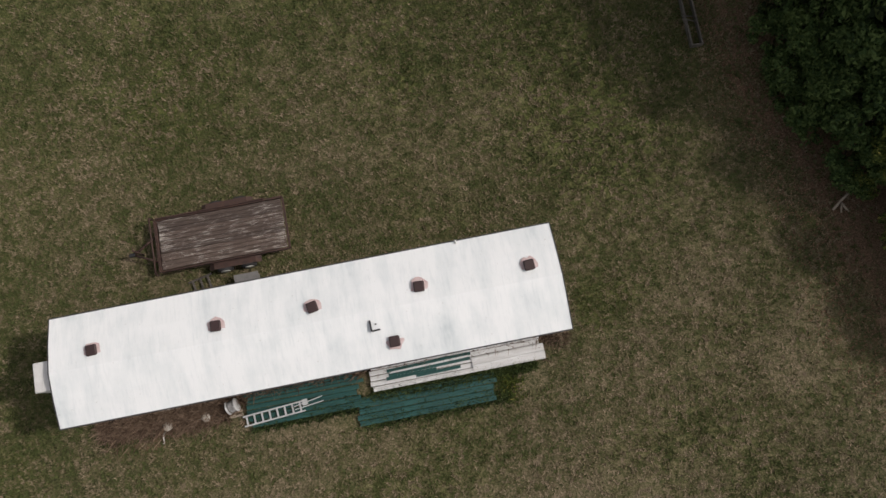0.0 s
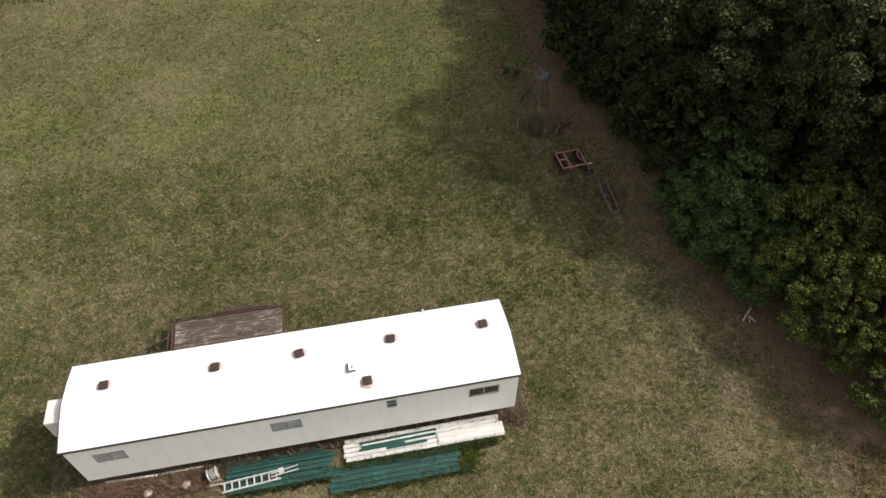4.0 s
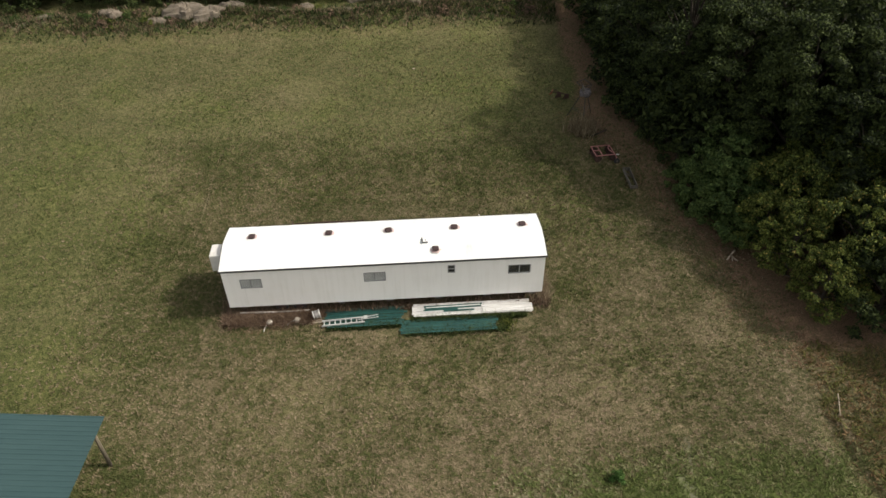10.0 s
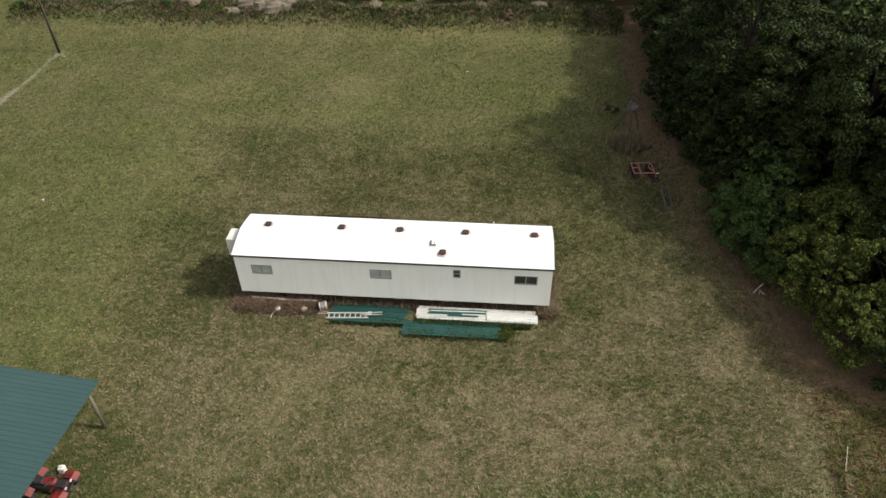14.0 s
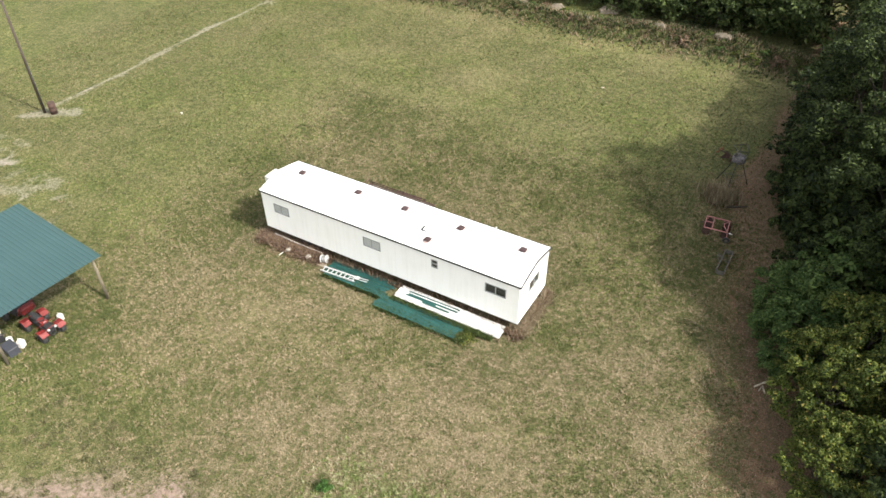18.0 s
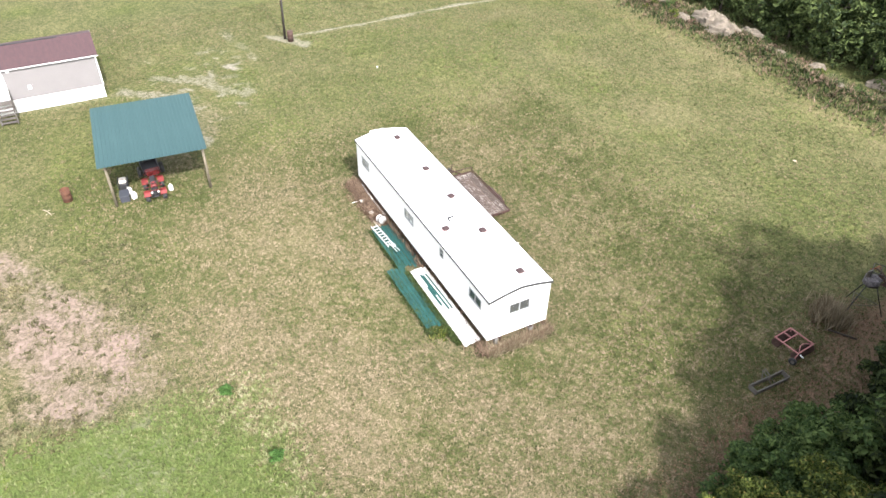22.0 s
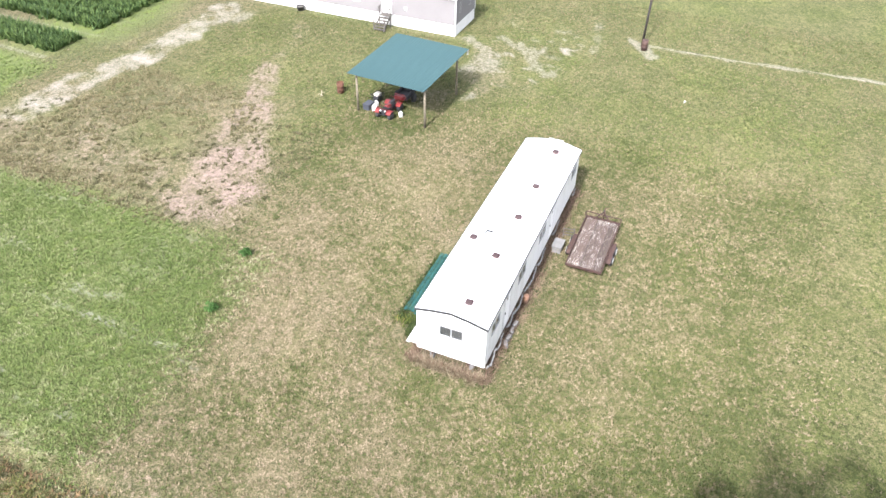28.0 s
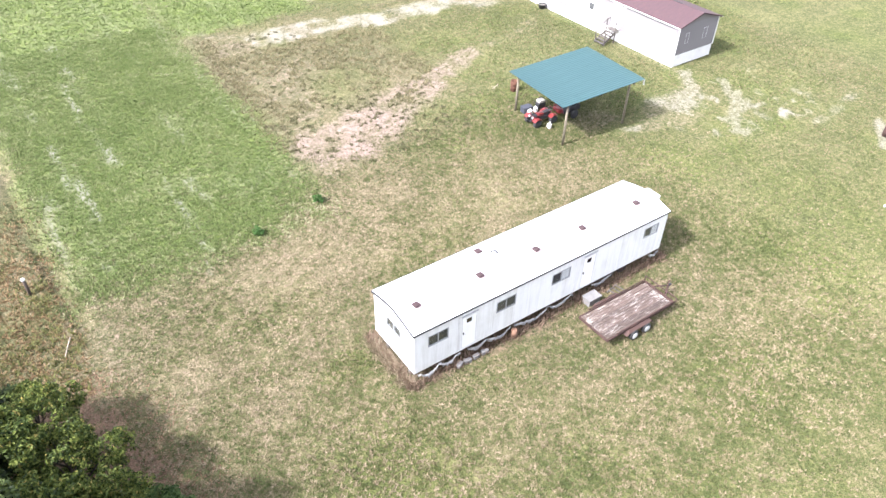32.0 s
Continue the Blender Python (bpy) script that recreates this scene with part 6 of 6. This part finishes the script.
ct = thing("utility_cart", "dark dump cart with red tube frame under the carport", "cart", pose(-16.75, -13.95, 0, 0, 0, 2))
part("bed", G().box(0, 0, 0.55, 1.7, 1.1, 0.08).box(0, -0.53, 0.72, 1.7, 0.04, 0.28).box(0, 0.53, 0.72, 1.7, 0.04, 0.28).box(-0.83, 0, 0.72, 0.04, 1.02, 0.28), "dark", ct)
for s in (-1, 1):
    wheel(ct, pose(-0.1, s * 0.72, 0.36), 0.36, 0.24, "dark")
    part("red_tube", G().tube([(0.85, s * 0.5, 0.55), (1.0, s * 0.42, 1.05), (1.15, s * 0.1, 0.95)], 0.025), "red", ct)
part("hood", G().box(0.98, 0, 0.78, 0.40, 0.80, 0.30, b=0.06), "red", ct)
part("red_crossbar", G().tube([(1.0, -0.42, 1.05), (1.0, 0.42, 1.05)], 0.025), "red", ct)
part("axle", G().cyl((-0.1, -0.7, 0.36), (-0.1, 0.7, 0.36), 0.04), "dark", ct)
part("hitch", G().tube([(0.85, 0, 0.5), (1.45, 0, 0.42)], 0.035), "rust", ct)

bin_ = thing("storage_bin", "slate grey plastic storage bin with a lid", "bin", pose(-14.45, -15.98, 0, 0, 0, -6))
part("box", G().box(0, 0, 0.22, 0.80, 0.55, 0.44, b=0.02), "grey_plastic", bin_)
part("lid", G().box(0, 0, 0.47, 0.86, 0.60, 0.06, b=0.02), "grey_plastic", bin_)


def jug(x, y, a, s, z=0.0):
    j = thing("jug", "white plastic jug with a handle", "jug", pose(x, y, z, 0, 0, a), "white jugs")
    part("body", G().box(0, 0, 0.16 * s, 0.24 * s, 0.24 * s, 0.32 * s, b=0.04), "white", j)
    part("neck", G().cyl((0.04, 0, 0.31 * s), (0.04, 0, 0.40 * s), 0.035), "white", j)
    part("handle", G().tube([(-0.06, 0, 0.31 * s), (-0.10, 0, 0.40 * s), (0.03, 0, 0.40 * s)], 0.018), "white", j)


jug(-14.35, -15.45, 20, 1.35)
jug(-15.05, -15.62, 70, 1.2, 0.0)
jug(-14.3, -13.15, 10, 1.15)
gr = thing("generator", "black portable generator with a pale tank", "generator", pose(-15.75, -15.85, 0, 0, 0, -8))
part("frame", G().tube([(-0.4, -0.3, 0.05), (-0.4, -0.3, 0.72), (0.4, -0.3, 0.72), (0.4, -0.3, 0.05)], 0.02).tube([(-0.4, 0.3, 0.05), (-0.4, 0.3, 0.72), (0.4, 0.3, 0.72), (0.4, 0.3, 0.05)], 0.02), "dark", gr)
part("engine", G().box(0, 0, 0.34, 0.68, 0.5, 0.44, b=0.04), "dark", gr)
part("tank", G().box(0, 0, 0.68, 0.56, 0.46, 0.18, b=0.05), "rim", gr)
for x in (-0.4, 0.4):
    part("foot_bar", G().tube([(x, -0.3, 0.04), (x, 0.3, 0.04)], 0.03), "dark", gr)

br = thing("burn_barrel", "rusty orange steel burn barrel on the grass", "barrel", pose(-15.9, -19.3, 0))
part("drum", G().lathe([(0.27, 0.0), (0.29, 0.02), (0.285, 0.28), (0.30, 0.30), (0.285, 0.32), (0.285, 0.58), (0.30, 0.60), (0.285, 0.62), (0.29, 0.88), (0.275, 0.88), (0.27, 0.10)], n=24), "barrel", br)
part("ash", G().cyl((0, 0, 0.10), (0, 0, 0.14), 0.265, n=18), "dark", br)

# ---- utility pole and what lies about ----
pl = thing("utility_pole", "tall dark wooden utility pole", "pole", pose(-35.6, 1.35, 0, 0, 0, 0))
part("shaft", G().cyl((0, 0, -0.1), (0.05, 0.1, 10.5), 0.12, 0.085, n=12), "pole", pl)
part("conduit", G().cyl((0.17, 0, 0), (0.16, 0.04, 4.2), 0.03, n=8), "dark", pl)
part("crossarm", G().box(0.05, 0.1, 9.8, 0.10, 2.0, 0.12), "pole", pl)
dr_ = thing("steel_drum", "reddish brown rusty drum beside the utility pole", "drum", pose(-34.85, 1.66, 0))
part("drum", G().lathe([(0.27, 0.0), (0.28, 0.30), (0.295, 0.32), (0.28, 0.34), (0.28, 0.62), (0.295, 0.64), (0.28, 0.66), (0.285, 0.95), (0.25, 0.95)], n=20), "rust", dr_)
single("bucket", G().lathe([(0.06, 0), (0.08, 0.14), (0.085, 0.145), (0.075, 0.145), (0.06, 0.06)], n=16), "white", "small white bucket in the pasture", "bucket", pose(-25.85, 6.6, 0))

# ---- implements at the wood edge ----
fr = thing("harrow_frame", "faded red steel implement frame with disc gangs", "farm implement", pose(14.42, 12.42, 0, 0, 0, 5))
for y in (-0.62, 0.62):
    part("long_rail", G().box(0, y, 0.52, 1.42, 0.055, 0.06), "red_frame", fr)
for x in (-0.68, -0.22, 0.68):
    part("cross_rail", G().box(x, 0, 0.52, 0.055, 1.17, 0.055), "red_frame", fr)
part("middle_bar", G().box(-0.44, 0.02, 0.545, 0.42, 0.06, 0.05), "red_frame", fr)
part("brace", G().tube([(0.64, -0.5, 0.55), (0.42, -0.12, 0.60), (0.42, 0.15, 0.60), (0.64, 0.5, 0.55)], 0.028), "red_frame", fr)
for x in (-0.52, 0.60):
    gang = part("gang_axle", G().cyl((x, -0.72, 0.26), (x, 0.74, 0.26), 0.03), "rust", fr)
    for k in range(7):
        part("disc", G().lathe([(0.02, -0.03), (0.16, -0.005), (0.25, 0.035), (0.245, 0.045), (0.15, 0.01), (0.02, -0.01)], pose(x, -0.63 + k * 0.21, 0.26, 90, 0, 0), n=16), "rust", fr)
for x in (-0.6, 0.6):
    for y in (-0.58, 0.58):
        part("hanger", G().box(x, y, 0.39, 0.05, 0.05, 0.26), "red_frame", fr)
part("drawbar", G().tube([(-0.68, 0, 0.50), (-1.0, 0.1, 0.30)], 0.03), "rust", fr)
part("grease_can", G().cyl((0.78, -0.6, 0.50), (1.0, -0.62, 0.48), 0.035), "alu", fr)
wheel = part("wheel", G().lathe([(0.10, -0.06), (0.19, -0.055), (0.205, 0.0), (0.19, 0.055), (0.10, 0.06), (0.08, 0.0)], pose(0.74, -0.98, 0.20, 90, 0, 8), n=20), "tyre", fr)
part("rim", G().cyl((0.74, -1.03, 0.20), (0.75, -0.92, 0.20), 0.105), "grey_steel", wheel)
part("wheel_strut", G().tube([(0.70, -0.62, 0.50), (0.73, -0.86, 0.42), (0.745, -0.90, 0.20)], 0.028), "red_frame", fr)

dg = thing("drag_frame", "weathered grey steel box blade lying at the wood edge", "farm implement", pose(15.66, 9.45, 0, 0, 0, -1))
for x, h in ((-0.22, 0.26), (0.22, 0.22)):
    part("blade", G().box(x, 0, h / 2 + 0.01, 0.06, 2.15, h), "grey_steel", dg)
for y in (-1.08, 1.08):
    part("end_plate", G().box(0, y, 0.15, 0.50, 0.04, 0.28), "grey_steel", dg)
for s in (-1, 1):
    part("hitch_arm", G().tube([(-0.22, s * 0.30, 0.24), (-0.50, s * 0.06, 0.60)], 0.025).tube([(0.22, s * 0.12, 0.22), (-0.50, s * 0.06, 0.60)], 0.022), "grey_steel", dg)

std = thing("tripod_stand", "dark steel tripod hunting stand with a grey cloth seat", "hunting stand")
top = (14.12, 17.75, 2.30)
for i, p in enumerate(((13.05, 18.30, 0), (14.00, 16.75, 0), (15.02, 18.65, 0))):
    part("leg", G().cyl(p, (top[0] + (p[0] - top[0]) * 0.16, top[1] + (p[1] - top[1]) * 0.16, 2.25), 0.028), "dark", std)
mids = [(13.05 + 0.35, 18.30 - 0.18, 0.75), (14.04, 16.75 + 0.33, 0.75), (15.02 - 0.29, 18.65 - 0.29, 0.75)]
for a, b in ((0, 1), (1, 2), (2, 0)):
    part("brace", G().cyl(mids[a], mids[b], 0.016), "grey_steel", std)
part("seat", G().box(top[0], top[1], 2.34, 0.55, 0.45, 0.06, b=0.01), "grey_steel", std)
part("backrest", G().box(top[0] - 0.22, top[1] - 0.12, 2.62, 0.06, 0.42, 0.45), "grey_steel", std)
corners = [(13.55, 18.44), (14.27, 18.93), (14.61, 18.00), (13.91, 17.69)]
part("shooting_rail", G().tube([(x, y, 2.77) for x, y in corners + corners[:1]], 0.026), "dark", std)
for p, q in (((13.95, 17.80, 2.3), (13.91, 17.69, 2.77)), ((14.35, 17.85, 2.3), (14.61, 18.00, 2.77)), ((14.2, 18.0, 2.3), (13.9, 18.68, 2.77))):
    part("rail_post", G().cyl(p, q, 0.02), "dark", std)
cloth = G().lathe([(0.30, 2.02), (0.40, 2.06), (0.43, 2.26), (0.40, 2.46), (0.37, 2.48), (0.34, 2.40), (0.05, 2.38)], pose(top[0], top[1], 0), n=24)
cloth.v = [(x + 0.03 * math.sin(9 * y + 14 * z), y + 0.03 * math.sin(8 * x - 11 * z), z + 0.02 * math.sin(13 * x + 7 * y)) for x, y, z in cloth.v]
part("seat_cloth", cloth, "camo", std, "rumpled grey mottled cloth round the seat")
part("footrest", G().tube([(13.85, 18.0, 2.0), (14.1, 18.3, 1.95), (14.45, 18.0, 2.0)], 0.018), "dark", std)

pw = thing("plough", "small rusty plough with a trace of orange paint", "plough", pose(13.0, 21.25, 0, 0, 0, -22))
part("beam", G().tube([(-0.75, 0.05, 0.40), (-0.1, 0.0, 0.46), (0.75, -0.05, 0.40)], 0.045), "rust", pw)
for x in (-0.05, 0.6):
    part("share", G().add([(x - 0.28, -0.22, 0.02), (x + 0.18, 0.14, 0.02), (x + 0.10, 0.20, 0.36), (x - 0.12, -0.02, 0.42), (x - 0.24, -0.17, 0.0), (x + 0.2, 0.2, 0.0), (x + 0.13, 0.25, 0.34), (x - 0.1, 0.03, 0.42)],
                          [(0, 1, 2, 3), (7, 6, 5, 4), (0, 4, 5, 1), (3, 2, 6, 7), (0, 3, 7, 4), (1, 5, 6, 2)]), "rust", pw)
    part("leg", G().box(x, 0.02, 0.24, 0.06, 0.05, 0.42), "rust", pw)
part("hitch_mast", G().tube([(-0.62, -0.24, 0.36), (-0.55, 0.05, 0.66), (-0.62, 0.30, 0.36)], 0.035), "orange", pw)
part("hitch_bar", G().tube([(-0.70, -0.34, 0.34), (-0.66, 0.40, 0.36)], 0.03), "orange", pw)
part("stay", G().tube([(-0.55, 0.05, 0.64), (0.3, 0.0, 0.45)], 0.025), "rust", pw)

# posts, sticks and litter
po = thing("fence_post", "dark wooden post with a white cap at the field corner", "post", pose(21.35, -15.0, 0))
part("shaft", G().cyl((0, 0, -0.05), (0.03, 0.0, 1.08), 0.085, 0.08, n=10), "pole", po)
part("cap", G().lathe([(0.10, 1.06), (0.105, 1.12), (0.07, 1.18), (0.02, 1.19)], pose(0.03, 0, 0), n=14), "white", po)
single("stick", G().tube([(20.87, -9.25, 0.06), (20.6, -9.9, 0.10), (20.36, -10.5, 0.04)], 0.03), "wood_stick", "bleached stick lying on dead leaves", "stick")
bundle = thing("broken_branch", "bleached broken branch at the wood edge", "branch")
part("stem", G().tube([(19.15, 0.78, 0.05), (19.45, 1.05, 0.22), (19.72, 1.25, 0.38)], 0.05), "wood_stick", bundle)
for d in (-0.35, 0.2, 0.4):
    part("twig", G().tube([(19.5, 1.0, 0.15), (19.55 + d * 0.4, 0.75 - abs(d) * 0.4, 0.10)], 0.03), "wood_stick", bundle)
lg = thing("log", "thin fallen log among the straw weeds", "log")
part("stem", G().cyl((14.3, 15.1, 0.08), (15.6, 15.9, 0.10), 0.06, 0.045), "bark", lg)
rl = np.random.RandomState(12)
for i, (x, y, s) in enumerate(((-18.3, 40.2, 1.6), (-20.6, 40.6, 1.8), (-23.4, 39.4, 1.0), (-16.2, 41.4, 1.3), (-4.7, 39.5, 0.6), (-4.1, 44.0, 1.2), (-12.6, 41.2, 0.8), (2.0, 40.8, 0.6), (8.0, 41.3, 0.8), (-28.0, 40.4, 1.0), (-34.0, 40.0, 1.1), (-9.0, 42.2, 0.9))):
    g = G().lathe([(s * r_, h * s) for r_, h in ((1.15, -0.2), (1.0, 0.02), (0.92, 0.16), (0.78, 0.26), (0.6, 0.36), (0.4, 0.40), (0.15, 0.44))], n=22)
    jit = rl.normal(0, 1, (7, 22))
    wave = [0.22 * math.sin(2 * q * 0.2856 + i) + 0.16 * math.sin(5 * q * 0.2856 + 2.3 * i) for q in range(22)]
    g.v = [(a * (1 + wave[q % 22] + 0.05 * jit[q // 22][q % 22]), b * 0.65 * (1 + wave[q % 22] + 0.05 * jit[q // 22][q % 22]), c + 0.035 * s * jit[q // 22][q % 22] * (c > 0)) for q, (a, b, c) in enumerate(g.v)]
    g.s = [False] * len(g.s)
    z0 = float(rise(np.array([x]), np.array([y]))[0])
    single("sand_mound", g, "sandy", "low pale eroded mound of sand on the overgrown bank", "mound", pose(x, y, z0 - 0.02, 0, 0, float(rl.uniform(-15, 15))), "sand heaps on the bank")
single("white_rag", G().box(0, 0, 0.03, 0.26, 0.16, 0.05, b=0.02), "wood_stick", "pale rag lying in the pasture", "rag", pose(1.45, 27.4, 0, 0, 0, 20))
p2 = thing("utility_pole", "slim dark wooden pole at the end of the sandy trench", "pole", pose(-36.5, 29.2, 0))
part("shaft", G().cyl((0, 0, -0.1), (-0.1, 0.1, 8.6), 0.11, 0.08, n=12), "pole", p2)
part("conduit", G().cyl((0.13, 0, 0), (0.10, 0.03, 2.2), 0.03, n=8), "dark", p2)
sprig = thing("branch", "pale dead branch lying on the green grass", "branch", pose(-15.0, -20.6, 0.03, 0, 0, 25))
part("stem", G().tube([(-0.5, 0, 0.0), (0, 0.06, 0.05), (0.5, 0.02, 0.03)], 0.025), "wood_stick", sprig)
for a, b in ((-0.2, 0.25), (0.1, -0.22), (0.3, 0.2)):
    part("twig", G().tube([(a, 0.03, 0.03), (a + 0.18, b, 0.06)], 0.015), "wood_stick", sprig)
